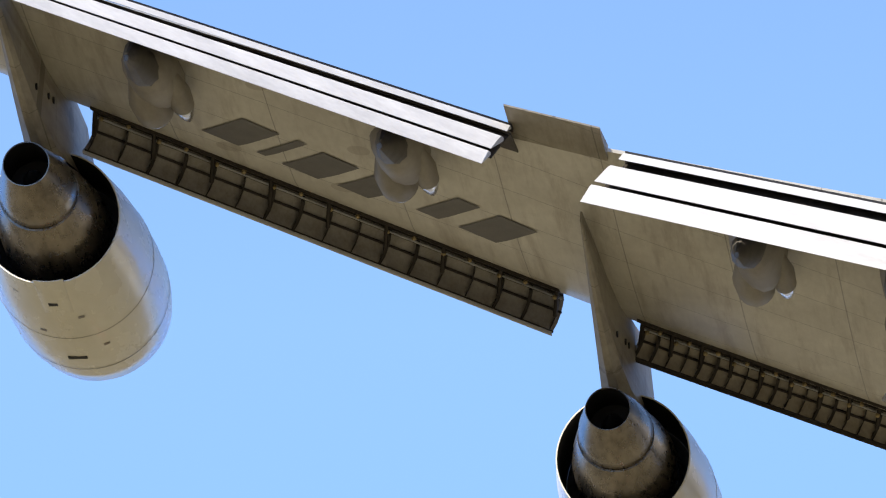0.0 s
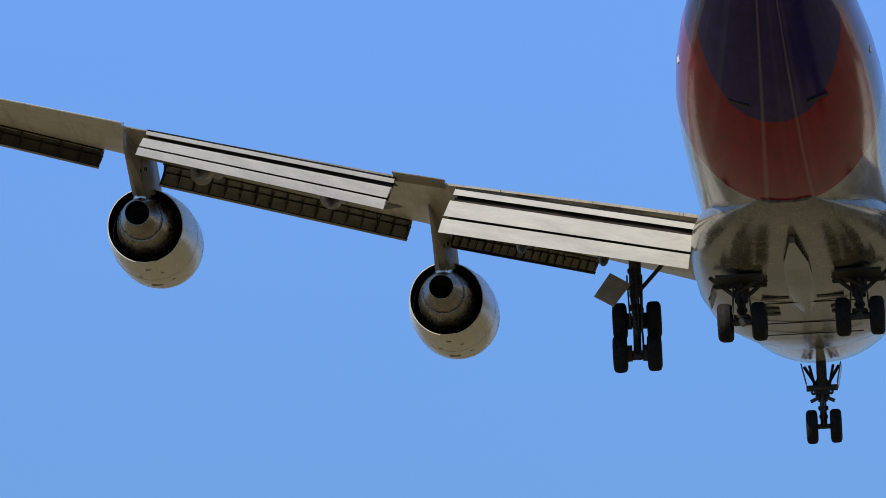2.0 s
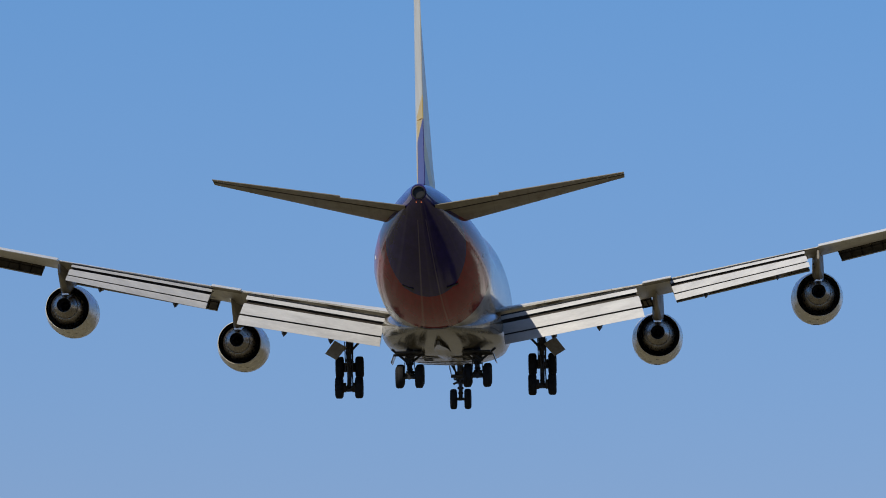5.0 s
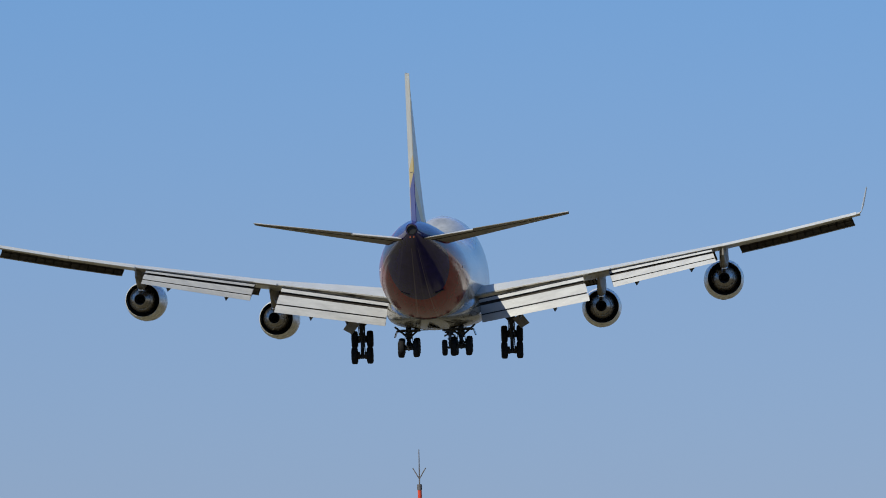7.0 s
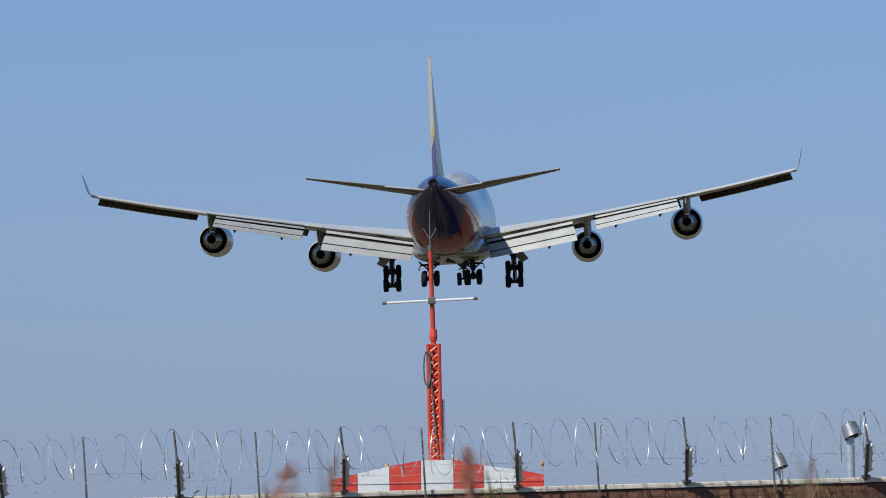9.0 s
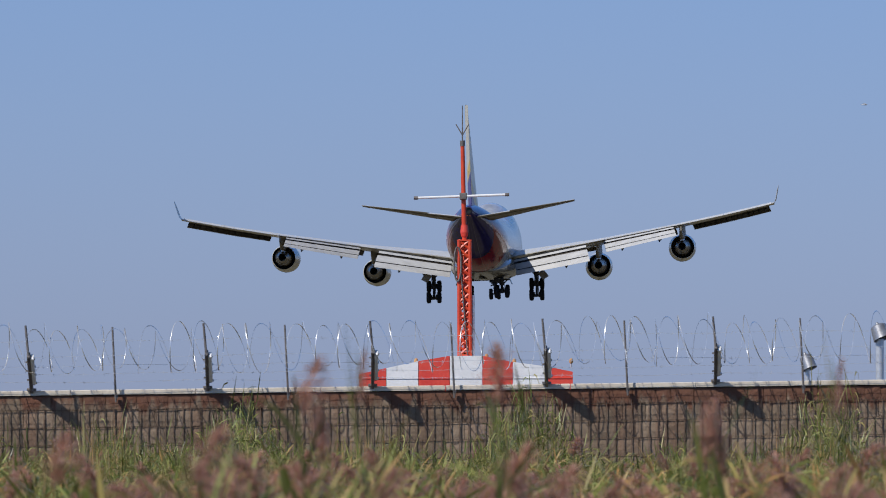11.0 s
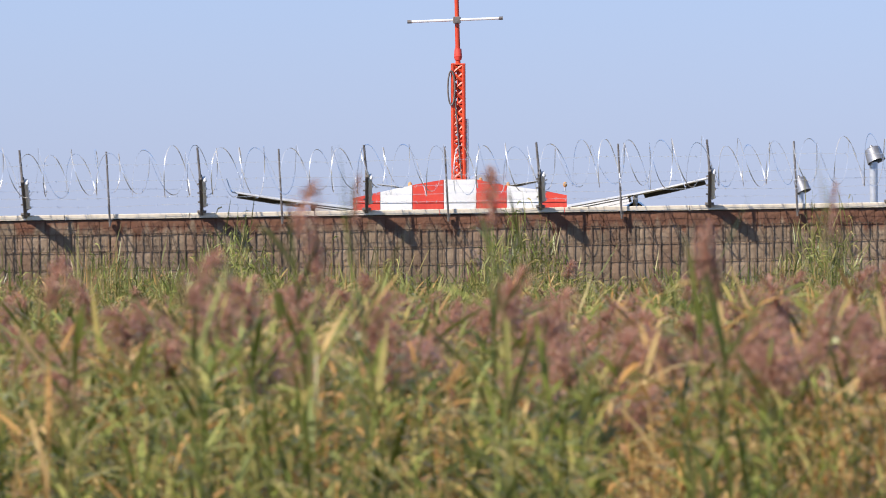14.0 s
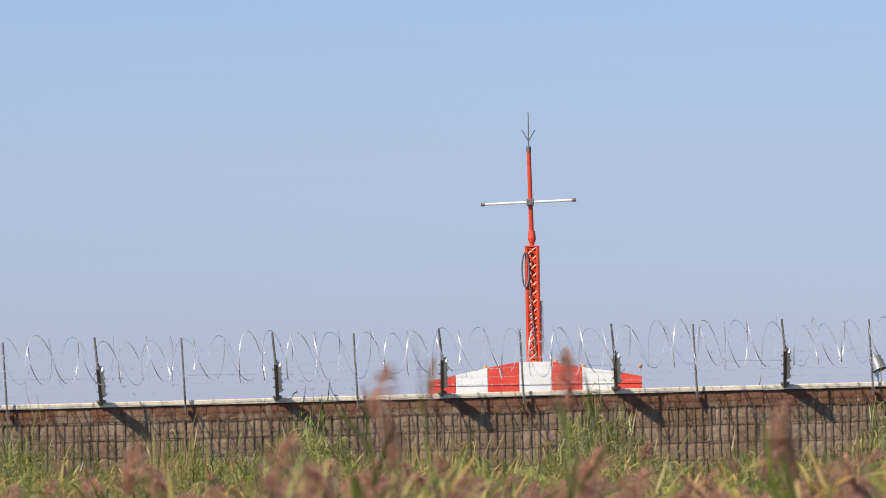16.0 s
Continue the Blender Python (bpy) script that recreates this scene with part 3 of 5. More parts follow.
def build_fuselage():
    # y, centre height, half width, height above and below the centre
    rows = [(35.4, 4.9, 0.15, 0.15, 0.15), (34.6, 5.0, 0.9, 0.9, 0.85), (33, 5.1, 1.75, 2.0, 1.6), (31, 5.2, 2.4, 3.2, 1.85), (28.5, 5.25, 2.95, 4.35, 2.4), (25, 5.3, 3.2, 4.9, 2.78),
            (20, 5.3, 3.25, 4.9, 3.0), (15, 5.3, 3.25, 4.6, 3.15), (11, 5.3, 3.25, 3.7, 3.25), (7, 5.3, 3.25, 3.3, 3.25), (0, 5.3, 3.25, 3.3, 3.25), (-6, 5.3, 3.25, 3.3, 3.25), (-9, 5.33, 3.24, 3.27, 3.2),
            (-12, 5.45, 3.24, 3.18, 3.15), (-15, 5.65, 3.2, 3.05, 3.05), (-18, 5.95, 3.05, 2.85, 2.8), (-21, 6.35, 2.78, 2.55, 2.45), (-24, 6.85, 2.35, 2.2, 2.0), (-27, 7.4, 1.78, 1.75, 1.5), (-30, 7.95, 1.12, 1.2, 1.0), (-32.4, 8.3, 0.62, 0.7, 0.55), (-33.5, 8.45, 0.42, 0.44, 0.40)]
    bm = bmesh.new()
    n = 64
    rings = []
    for y, zc, w, up, dn in rows:
        rings.append([(w * math.cos(a), y, zc + (up if math.sin(a) > 0 else dn) * math.sin(a)) for a in [2 * math.pi * i / n for i in range(n)]])
    loft(bm, rings)
    part("fuselage", bm, HULL, airliner, "pale grey hull with red band and violet tail", 60)
    # wing-body fairing
    bm = bmesh.new()
    rings = []
    for y, w, lo, hi in ((19.0, 0.6, 2.05, 2.4), (17, 2.2, 1.88, 3.0), (14, 3.2, 1.76, 3.9), (9, 3.55, 1.70, 4.3), (4, 3.58, 1.68, 4.5), (1, 3.52, 1.69, 4.4), (-1, 3.42, 1.73, 4.3), (-3, 3.27, 1.80, 4.15), (-5, 3.05, 1.87, 3.95), (-7, 2.72, 1.95, 3.65), (-9, 2.25, 2.03, 3.3), (-11, 1.6, 2.15, 2.95), (-13, 0.8, 2.33, 2.7)):
        rings.append([(w * (abs(math.cos(a)) ** 0.82) * (1 if math.cos(a) > 0 else -1), y, (lo + hi) / 2 + (hi - lo) / 2 * (abs(math.sin(a)) ** 0.8) * (1 if math.sin(a) > 0 else -1)) for a in [2 * math.pi * i / 40 for i in range(40)]])
    loft(bm, rings)
    part("belly_fairing", bm, BELLY, airliner, "beige wing-body fairing, grimy and darkened for shade", 60)
    for x, y, w in ((-1.1, 6, 0.5), (-1.1, 7.2, 0.5), (1.1, 6, 0.5), (1.1, 7.2, 0.5), (-0.9, 3.4, 0.9), (0.9, 3.4, 0.9)):
        part("belly_vent", box(bmesh.new(), x, y, 1.685, w, 0.45, 0.03), SOOT_AND_SHADE, airliner, "dark air vent in the belly")
    for y, z in ((9.5, 1.672), (4.6, 1.655), (12.5, 1.70)):
        part("belly_joint", box(bmesh.new(), 0, y, z + 0.02, 3.6, 0.06, 0.03), SOOT_AND_SHADE, airliner, "dark panel joint across the belly", 0)
    bm = loft(bmesh.new(), [[(x * w, y, 1.72 - h * q) for x, q in ((-1, 0), (-0.8, 0.8), (0, 1), (0.8, 0.8), (1, 0))] for y, w, h in ((7.5, 0.1, 0.02), (5, 0.40, 0.06), (0, 0.46, 0.11), (-4, 0.40, -0.05), (-8.5, 0.08, -0.23))])
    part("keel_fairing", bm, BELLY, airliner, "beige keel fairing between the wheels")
    # flat plates, dark to stand for the shade inside open wheel bays
    for x in (-1.92, 1.92):
        part("gear_bay_shade", box(bmesh.new(), x, -0.9, 1.70, 1.5, 2.6, 0.08), SOOT_AND_SHADE, airliner, "flat dark plate coloured as the shade in an open wheel bay")
    for x, y, z in ((-2.925, -19.3, 5.95), (2.925, -19.3, 5.95)):
        part("marking_bar", box(bmesh.new(), x, y, z, 0.03, 0.45, 0.2, Matrix.Rotation(radians(-5.1 if x > 0 else 5.1), 4, "Z")), WHITEP, airliner, "small pale marking on the hull side", 0)
    # drain masts, tail vents and exhaust
    for x, z in ((-1.11, 4.17), (1.3, 4.22)):
        bm = box(bmesh.new(), x, -21.2, z + 0.01, 0.66, 0.24, 0.04, Matrix.Rotation(radians(-12), 4, "X") @ Matrix.Rotation(radians(-22 * (1 if x > 0 else -1)), 4, "Y"))
        part("tail_vent", bm, SOOT_AND_SHADE, airliner)
    bm = lathe(bmesh.new(), [(0.3, 0.38), (-0.1, 0.36), (-0.12, 0.31), (0.3, 0.29), (0.7, 0.02)], 0, -33.6, 8.45, 28)
    bmesh.ops.create_circle(bm, cap_ends=True, segments=24, radius=0.33, matrix=Matrix.Translation((0, -33.56, 8.45)) @ Matrix.Rotation(radians(90), 4, "X"))
    part("apu_exhaust", bm, SOOT_AND_SHADE, airliner, "black tail exhaust")
    m, nn, ll, b = nodes_of("tail_light_glow")
    b.inputs["Base Color"].default_value = (0.5, 0.08, 0.03, 1)
    b.inputs["Emission Color"].default_value = (1.0, 0.25, 0.1, 1)
    b.inputs["Emission Strength"].default_value = 0.4
    for x in (-0.13, 0.13):
        bm = bmesh.new()
        bmesh.ops.create_uvsphere(bm, u_segments=10, v_segments=6, radius=0.038, matrix=Matrix.Translation((x, -33.3, 7.95)))
        part("tail_light", bm, m, airliner, "small lit tail light")


def build_tail():
    for s in (-1, 1):
        bm = bmesh.new()
        rows = ((0.8, -20.6, -29.6, 7.85, 0.95), (2.2, -22.0, -29.9, 8.05, 0.75), (4.2, -24.2, -31.0, 8.32, 0.6), (7.5, -27.9, -32.2, 8.8, 0.42), (10.84, -31.6, -33.6, 9.28, 0.22))
        loft(bm, [foil(s * x, le, te, z - 0.02 * (le - te), z, th) for x, le, te, z, th in rows])
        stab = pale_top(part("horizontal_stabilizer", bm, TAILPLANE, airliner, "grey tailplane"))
        for a, b, drop in ((0, 2, 0.10), (2, 4, 0.0)):
            bm = bmesh.new()
            rings = []
            for f in (0, 0.5, 1):
                x, le, te, z, th = (rows[a][k] + (rows[b][k] - rows[a][k]) * f for k in range(5))
                reach = 2.9 - 0.19 * x
                tk = th * 0.12 + 0.03
                rings.append([(s * x, te + 0.2, z + tk), (s * x, te - reach, z + 0.14 - drop - 0.012 * x), (s * x, te - reach, z + 0.10 - drop - 0.012 * x), (s * x, te + 0.2, z - tk)])
            loft(bm, rings)
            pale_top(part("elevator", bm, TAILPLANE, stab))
            bm = bmesh.new()
            loft(bm, [[(s * x, te + 0.28 + g, z - th * 0.16 - h) for g, h in ((0, 0), (0, 0.03), (0.16, 0.05), (0.16, 0.0))] for x, le, te, z, th in (rows[a], rows[b])])
            part("hinge_gap", bm, RIB_AND_SHADE, stab, "dark elevator hinge line", 0)
    bm = bmesh.new()
    rings = []
    for z, le, te, th in ((8.3, -14.0, -29.3, 0.95), (9.2, -17.4, -29.6, 0.9), (10.5, -20.2, -30.2, 0.8), (13.5, -24.3, -31.5, 0.62), (16.5, -28.2, -32.7, 0.42), (19.28, -31.6, -33.9, 0.24)):
        rings.append([(th * v * 1.25, le + (te - le) * u, z) for u, v in FOIL])
    loft(bm, rings)
    fin = part("fin", bm, FIN, airliner, "tail fin, violet below and cream above")
    for z0, z1 in ((9.0, 12.4), (12.45, 19.2)):
        bm = bmesh.new()
        rings = []
        for z in (z0, (z0 + z1) / 2, z1):
            te = -29.3 - (z - 8.3) * 0.42
            r = 2.6 - (z - 8.3) * 0.125
            th = 0.17 - (z - 8.3) * 0.010
            rings.append([(-th, te + 0.25, z), (th, te + 0.25, z), (0.30, te - r, z), (0.26, te - r, z)])
        loft(bm, rings)
        part("rudder", bm, FIN, fin)


def build_wheel(gear, x, y, z, r=0.62, w=0.46):
    h = w / 2
    bm = lathe(bmesh.new(), [(-h, r * 0.5), (-h, r * 0.8), (-h * 0.8, r * 0.95), (-h * 0.45, r), (-h * 0.42, r * 0.985), (-h * 0.36, r), (h * 0.36, r), (h * 0.42, r * 0.985), (h * 0.45, r), (h * 0.8, r * 0.95), (h, r * 0.8), (h, r * 0.5)], x, y, z, 28, "x")
    part("tyre", bm, TYRE, gear, "black rubber tyre")
    bm = lathe(bmesh.new(), [(-h * 0.7, 0.02), (-h * 0.75, r * 0.3), (-h * 0.95, r * 0.5), (h * 0.95, r * 0.5), (h * 0.75, r * 0.3), (h * 0.7, 0.02)], x, y, z, 20, "x")
    part("wheel_rim", bm, GEAR, gear, "dull metal wheel rim")


def build_gear():
    for s in (-1, 1):
        # wing gear, bogie hanging nose-up
        g = tagged(new("wing_gear"), "four-wheeled wing landing gear hanging tilted")
        g.parent = airliner
        px, py, pz, tilt = s * 5.45, 2.9, 0.58, radians(53)
        for e in (-1, 1):
            wy, wz = py + e * 0.74 * math.cos(tilt), pz + e * 0.74 * math.sin(tilt)
            for d in (-0.56, 0.56):
                build_wheel(g, px + d, wy, wz)
            part("axle", tube(bmesh.new(), (px - 0.5, wy, wz), (px + 0.5, wy, wz), 0.09), GEAR, g)
        part("bogie_beam", tube(bmesh.new(), (px, py - 0.8 * math.cos(tilt), pz - 0.8 * math.sin(tilt)), (px, py + 0.8 * math.cos(tilt), pz + 0.8 * math.sin(tilt)), 0.13), GEAR, g)
        bm = tube(bmesh.new(), (px, py, pz), (px, py, 2.1), 0.13)
        tube(bm, (px, py, 1.9), (px * 0.99, py + 0.1, 4.2), 0.2)
        part("oleo_strut", bm, GEAR, g)
        bm = tube(bmesh.new(), (px, py, 1.95), (px - s * 1.35, py + 0.2, 3.4), 0.07)
        tube(bm, (px, py, 2.3), (px, py + 2.0, 3.8), 0.08)
        tube(bm, (px - 0.12, py - 0.15, 2.0), (px - 0.10, py - 0.45, 1.45), 0.05)
        tube(bm, (px - 0.10, py - 0.45, 1.45), (px, py - 0.1, 0.8), 0.05)
        tube(bm, (px + 0.17, py - 0.1, 0.9), (px + 0.17, py - 0.05, 3.4), 0.03)
        part("side_brace", bm, GEAR, g)
        for k in range(4):
            part("brake_line", tube(bmesh.new(), (px + 0.13 * (k - 1.5), py - 0.25, 0.9), (px + 0.16 * (k - 1.5), py - 0.2, 2.6), 0.03, None, 6), GEAR, g)
        for e in (-1, 1):
            wy, wz = py + e * 0.74 * math.cos(tilt), pz + e * 0.74 * math.sin(tilt)
            for d in (-0.27, 0.27):
                part("brake_pack", lathe(bmesh.new(), [(-0.10, 0.08), (-0.10, 0.27), (0.10, 0.27), (0.10, 0.08)], px + d, wy, wz, 16, "x"), RIB_AND_SHADE, g)
            part("bogie_fitting", box(bmesh.new(), px, wy - 0.1, wz - 0.14, 0.34, 0.14, 0.2, None, 0.03), RIB_AND_SHADE, g)
            part("brake_rod", tube(bmesh.new(), (px + 0.22, wy - 0.12, wz), (px + 0.16, py - 0.1, 1.2), 0.035, None, 8), GEAR, g)
        for h, w in ((1.2, 0.36), (1.55, 0.46), (2.25, 0.5), (2.75, 0.44)):
            part("strut_collar", box(bmesh.new(), px, py, h, w, 0.4, 0.17, None, 0.04), RIB_AND_SHADE, g)
        part("trim_actuator", tube(bmesh.new(), (px - s * 0.2, py - 0.1, 1.5), (px - s * 0.14, py + 0.42, 0.95), 0.06, None, 10), GEAR, g)
        bm = loft(bmesh.new(), [[(s * x, y, z) for x, z in ((6.78, 1.92), (6.16, 1.55), (5.56, 2.26), (6.22, 2.66))] for y in (2.35, 2.47)])
        part("gear_door", bm, PYLON, g, "grey gear door standing open")
        # body gear
        g = tagged(new("body_gear"), "four-wheeled body landing gear")
        g.parent = airliner
        px, py, pz = s * 1.9, -0.4, 0.42
        for e in (-1, 1):
            wy, wz = py + e * 0.74, pz + e * 0.09
            for d in (-0.55, 0.55):
                build_wheel(g, px + d, wy, wz)
            part("axle", tube(bmesh.new(), (px - 0.5, wy, wz), (px + 0.5, wy, wz), 0.1), GEAR, g)
        part("bogie_beam", tube(bmesh.new(), (px, py - 0.85, pz - 0.1), (px, py + 0.85, pz + 0.1), 0.13), GEAR, g)
        bm = tube(bmesh.new(), (px, py, pz), (px, py, 1.4), 0.13)
        tube(bm, (px, py, 1.2), (px, py, 3.0), 0.2)
        part("oleo_strut", bm, GEAR, g)
        bm = tube(bmesh.new(), (px, py, 1.1), (px - s * 1.1, py + 0.1, 2.0), 0.07)
        tube(bm, (px - s * 0.9, py - 0.3, 1.95), (px + s * 0.2, py - 0.2, 1.3), 0.08)
        tube(bm, (px, py, 1.2), (px, py + 1.6, 2.2), 0.07)
        tube(bm, (px - 0.1, py - 0.2, 1.4), (px - 0.1, py - 0.5, 0.95), 0.05)
        tube(bm, (px - 0.1, py - 0.5, 0.95), (px, py - 0.1, 0.5), 0.05)
        part("side_brace", bm, GEAR, g)
        part("trunnion_beam", box(bmesh.new(), px, py + 0.1, 1.62, 1.7, 0.18, 0.14, None, 0.03), GEAR, g)
        for k in range(4):
            part("brake_line", tube(bmesh.new(), (px + 0.2 * (k - 1.5), py - 0.25, 0.62), (px + 0.16 * (k - 1.5), py - 0.18, 1.6), 0.028, None, 6), GEAR, g)
        for e in (-1, 1):
            part("bogie_fitting", box(bmesh.new(), px, py + e * 0.74, pz + e * 0.09 + 0.17, 0.5, 0.14, 0.14, None, 0.03), RIB_AND_SHADE, g)
        for h, w in ((0.8, 0.34), (1.12, 0.44), (1.4, 0.5)):
            part("strut_collar", box(bmesh.new(), px, py, h, w, 0.4, 0.15, None, 0.04), RIB_AND_SHADE, g)
        part("drag_strut", tube(bmesh.new(), (px + s * 0.12, py - 0.1, 1.2), (px + s * 1.0, py + 0.2, 1.95), 0.07, None, 10), GEAR, g)
        bm = box(bmesh.new(), px + s * 0.95, 0.4, 1.42, 0.06, 2.2, 0.55, Matrix.Rotation(radians(-s * 20), 4, "Y"), 0.02)
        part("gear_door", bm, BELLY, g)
    g = tagged(new("nose_gear"), "twin-wheeled nose landing gear")
    g.parent = airliner
    for d in (-0.42, 0.42):
        build_wheel(g, d, 27.0, 0.40, 0.6, 0.4)
    part("axle", tube(bmesh.new(), (-0.42, 27, 0.4), (0.42, 27, 0.4), 0.09), GEAR, g)
    bm = tube(bmesh.new(), (0, 27, 0.4), (0, 27.05, 1.5), 0.12)
    tube(bm, (0, 27.05, 1.3), (0, 27.15, 3.0), 0.18)
    part("oleo_strut", bm, GEAR, g)
    part("light_bar", tube(bmesh.new(), (-0.55, 26.9, 1.75), (0.55, 26.9, 1.75), 0.11), GEAR, g)
    for d in (-1, 1):
        part("brace", tube(bmesh.new(), (d * 0.1, 27, 1.7), (d * 0.6, 27.6, 2.6), 0.06), GEAR, g)
        part("gear_door", box(bmesh.new(), d * 0.62, 27.4, 2.25, 0.05, 1.6, 0.75, Matrix.Rotation(radians(d * 12), 4, "Y"), 0.015), BELLY, g)
        part("taxi_lamp", lathe(bmesh.new(), [(-0.06, 0.02), (-0.05, 0.1), (0.06, 0.11), (0.06, 0.09)], d * 0.3, 26.8, 1.6, 12), GEAR, g)
    for h, w in ((0.75, 0.3), (1.05, 0.36), (1.45, 0.5), (2.0, 0.42)):
        part("strut_collar", box(bmesh.new(), 0, 27.04, h, w, 0.34, 0.13, None, 0.03), RIB_AND_SHADE, g)
    for d in (-1, 1):
        part("steering_ram", tube(bmesh.new(), (d * 0.1, 26.85, 1.42), (d * 0.42, 26.9, 1.28), 0.065, None, 10), GEAR, g)
        part("drag_brace", tube(bmesh.new(), (d * 0.18, 27.1, 1.5), (d * 0.42, 27.2, 2.6), 0.055, None, 8), GEAR, g)
    bm = tube(bmesh.new(), (0.0, 26.85, 1.5), (0.0, 26.6, 1.05), 0.06)
    tube(bm, (0.0, 26.6, 1.05), (0.0, 26.9, 0.55), 0.06)
    part("torque_link", bm, GEAR, g)


build_fuselage()
for side in (-1, 1):
    build_wing(side)
    build_engine(side, 11.95, 8.28, 2.95)
    build_engine(side, 21.08, -0.71, 4.58)
build_tail()
build_gear()


# ---- the airfield's boundary ----
WALL_Y, WALL_TOP, SLOPE = 169.0, 2.62, 0.0101


def top_at(x):
    return WALL_TOP + SLOPE * (x + 1.0)


def stained_stone():
    """Rough stone with rust washed down from the bars above."""
    m, n, l, b = nodes_of("stained_stone")
    co = n.new("ShaderNodeNewGeometry")
    info = n.new("ShaderNodeObjectInfo")

    def world_noise(scale, stretch):
        mp, t = n.new("ShaderNodeMapping"), n.new("ShaderNodeTexNoise")
        mp.inputs["Scale"].default_value = stretch
        t.inputs["Scale"].default_value, t.inputs["Detail"].default_value = scale, 6
        l.new(co.outputs["Position"], mp.inputs["Vector"])
        l.new(mp.outputs["Vector"], t.inputs["Vector"])
        return t.outputs["Fac"]
    fine = world_noise(14.0, (1, 1, 1))
    c = ramp(n, l, arith(n, l, "ADD", arith(n, l, "MULTIPLY", fine, 0.6), arith(n, l, "MULTIPLY", info.outputs["Random"], 0.4)), [(0.25, (0.14, 0.10, 0.066)), (0.75, (0.32, 0.235, 0.16))])
    rust = ramp(n, l, world_noise(1.6, (2.2, 1, 0.35)), [(0.50, (0, 0, 0)), (0.64, (0.8, 0.8, 0.8))])
    height = n.new("ShaderNodeSeparateXYZ")
    l.new(co.outputs["Position"], height.inputs[0])
    runs = arith(n, l, "MULTIPLY", arith(n, l, "SUBTRACT", arith(n, l, "ADD", arith(n, l, "MULTIPLY", height.outputs[2], 1.6), arith(n, l, "MULTIPLY", world_noise(2.0, (2.5, 1, 0.3)), 1.6)), 4.34), 4.0)
    clip = n.new("ShaderNodeClamp")
    l.new(runs, clip.inputs[0])
    c = blend(n, l, ramp(n, l, world_noise(0.9, (1, 1, 0.6)), [(0.42, (0, 0, 0)), (0.62, (0.55, 0.55, 0.55))]), c, (0.21, 0.148, 0.092))
    c = blend(n, l, arith(n, l, "MULTIPLY", clip.outputs[0], 0.82), c, (0.12, 0.04, 0.02))
    c = blend(n, l, arith(n, l, "MULTIPLY", rust, 0.35), c, (0.19, 0.075, 0.04))
    l.new(c, b.inputs["Base Color"])
    b.inputs["Roughness"].default_value = 0.92
    bumped(n, l, b, fine, 0.6, 0.03)
    return m


STAINED = stained_stone()


def stone_mesh(w, h, seed):
    rnd = random.Random(seed)
    bm = bmesh.new()
    nx, nz = 4, 3
    grid = [[bm.verts.new((w * (i / nx - 0.5) + (rnd.uniform(-0.02, 0.02) if 0 < i < nx else 0), -0.012 * (1 if 0 < i < nx and 0 < j < nz else 0.3) - rnd.uniform(0, 0.008), h * (j / nz - 0.5))) for i in range(nx + 1)] for j in range(nz + 1)]
    for j in range(nz):
        for i in range(nx):
            bm.faces.new((grid[j][i], grid[j][i + 1], grid[j + 1][i + 1], grid[j + 1][i]))
    ext = bmesh.ops.extrude_edge_only(bm, edges=[e for e in bm.edges if e.is_boundary])
    for v in [g for g in ext["geom"] if isinstance(g, bmesh.types.BMVert)]:
        v.co.y = 0.08
    bmesh.ops.recalc_face_normals(bm, faces=bm.faces)
    me = bpy.data.meshes.new("stone")
    bm.to_mesh(me)
    bm.free()
    me.materials.append(STAINED)
    return me


def build_wall():
    wall = thing("boundary_wall", "rust-stained rubble stone wall with pale coping", "wall", kind="structure")
    bm = bmesh.new()
    loft(bm, [[(x, WALL_Y + a, b) for a, b in ((0.06, -0.2), (0.06, top_at(x) - 0.1), (0.44, top_at(x) - 0.1), (0.44, -0.2))] for x in (-45, 0, 45)])
    part("wall_core", bm, STAINED, wall, "", 0)
    bm = bmesh.new()
    for i in range(41):
        a, b = -45 + i * 2.2 + 0.006, -45 + (i + 1) * 2.2 - 0.006
        loft(bm, [[(p, WALL_Y + q, top_at(p) + r) for q, r in ((-0.014, -0.085), (-0.014, -0.012), (-0.004, 0.0), (0.5, 0.0), (0.5, -0.1))] for p in (a, b)])
    part("coping", bm, CAP, wall, "pale weathered concrete coping", 0, "stuff")
    return wall


def lay_stones(wall):
    rnd = random.Random(5)
    kinds = {}
    rest_v, rest_f = [], []
    depth = 0.10
    for row in range(9):
        h = 0.25 if not row else 0.305
        depth += h
        x = -44.5 + rnd.uniform(0, 0.3)
        while x < 44:
            w = rnd.choice((0.28, 0.4, 0.55))
            z = top_at(x) - depth + h / 2
            me = kinds.setdefault((w, h, row % 2), stone_mesh(w - 0.008, h - 0.008, len(kinds) + 3))
            p = Vector((x + w / 2, WALL_Y + 0.03 + rnd.uniform(-0.008, 0.008), z))
            if -8.8 < x < 7.2 and row < 7:
                ob = new("stone", me)
                ob.parent = wall
                ob.location = p
                ob.rotation_euler = (0, rnd.uniform(-0.015, 0.015), 0)
            else:
                k = len(rest_v)
                rest_v += [v.co + p for v in me.vertices]
                rest_f += [[k + i for i in f.vertices] for f in me.polygons]
            x += w
    me = bpy.data.meshes.new("stone_rest")
    me.from_pydata(rest_v, [], rest_f)
    me.materials.append(STAINED)
    ob = new("stone_rest", me)
    ob.parent = wall
    tagged(ob, kind="stuff")


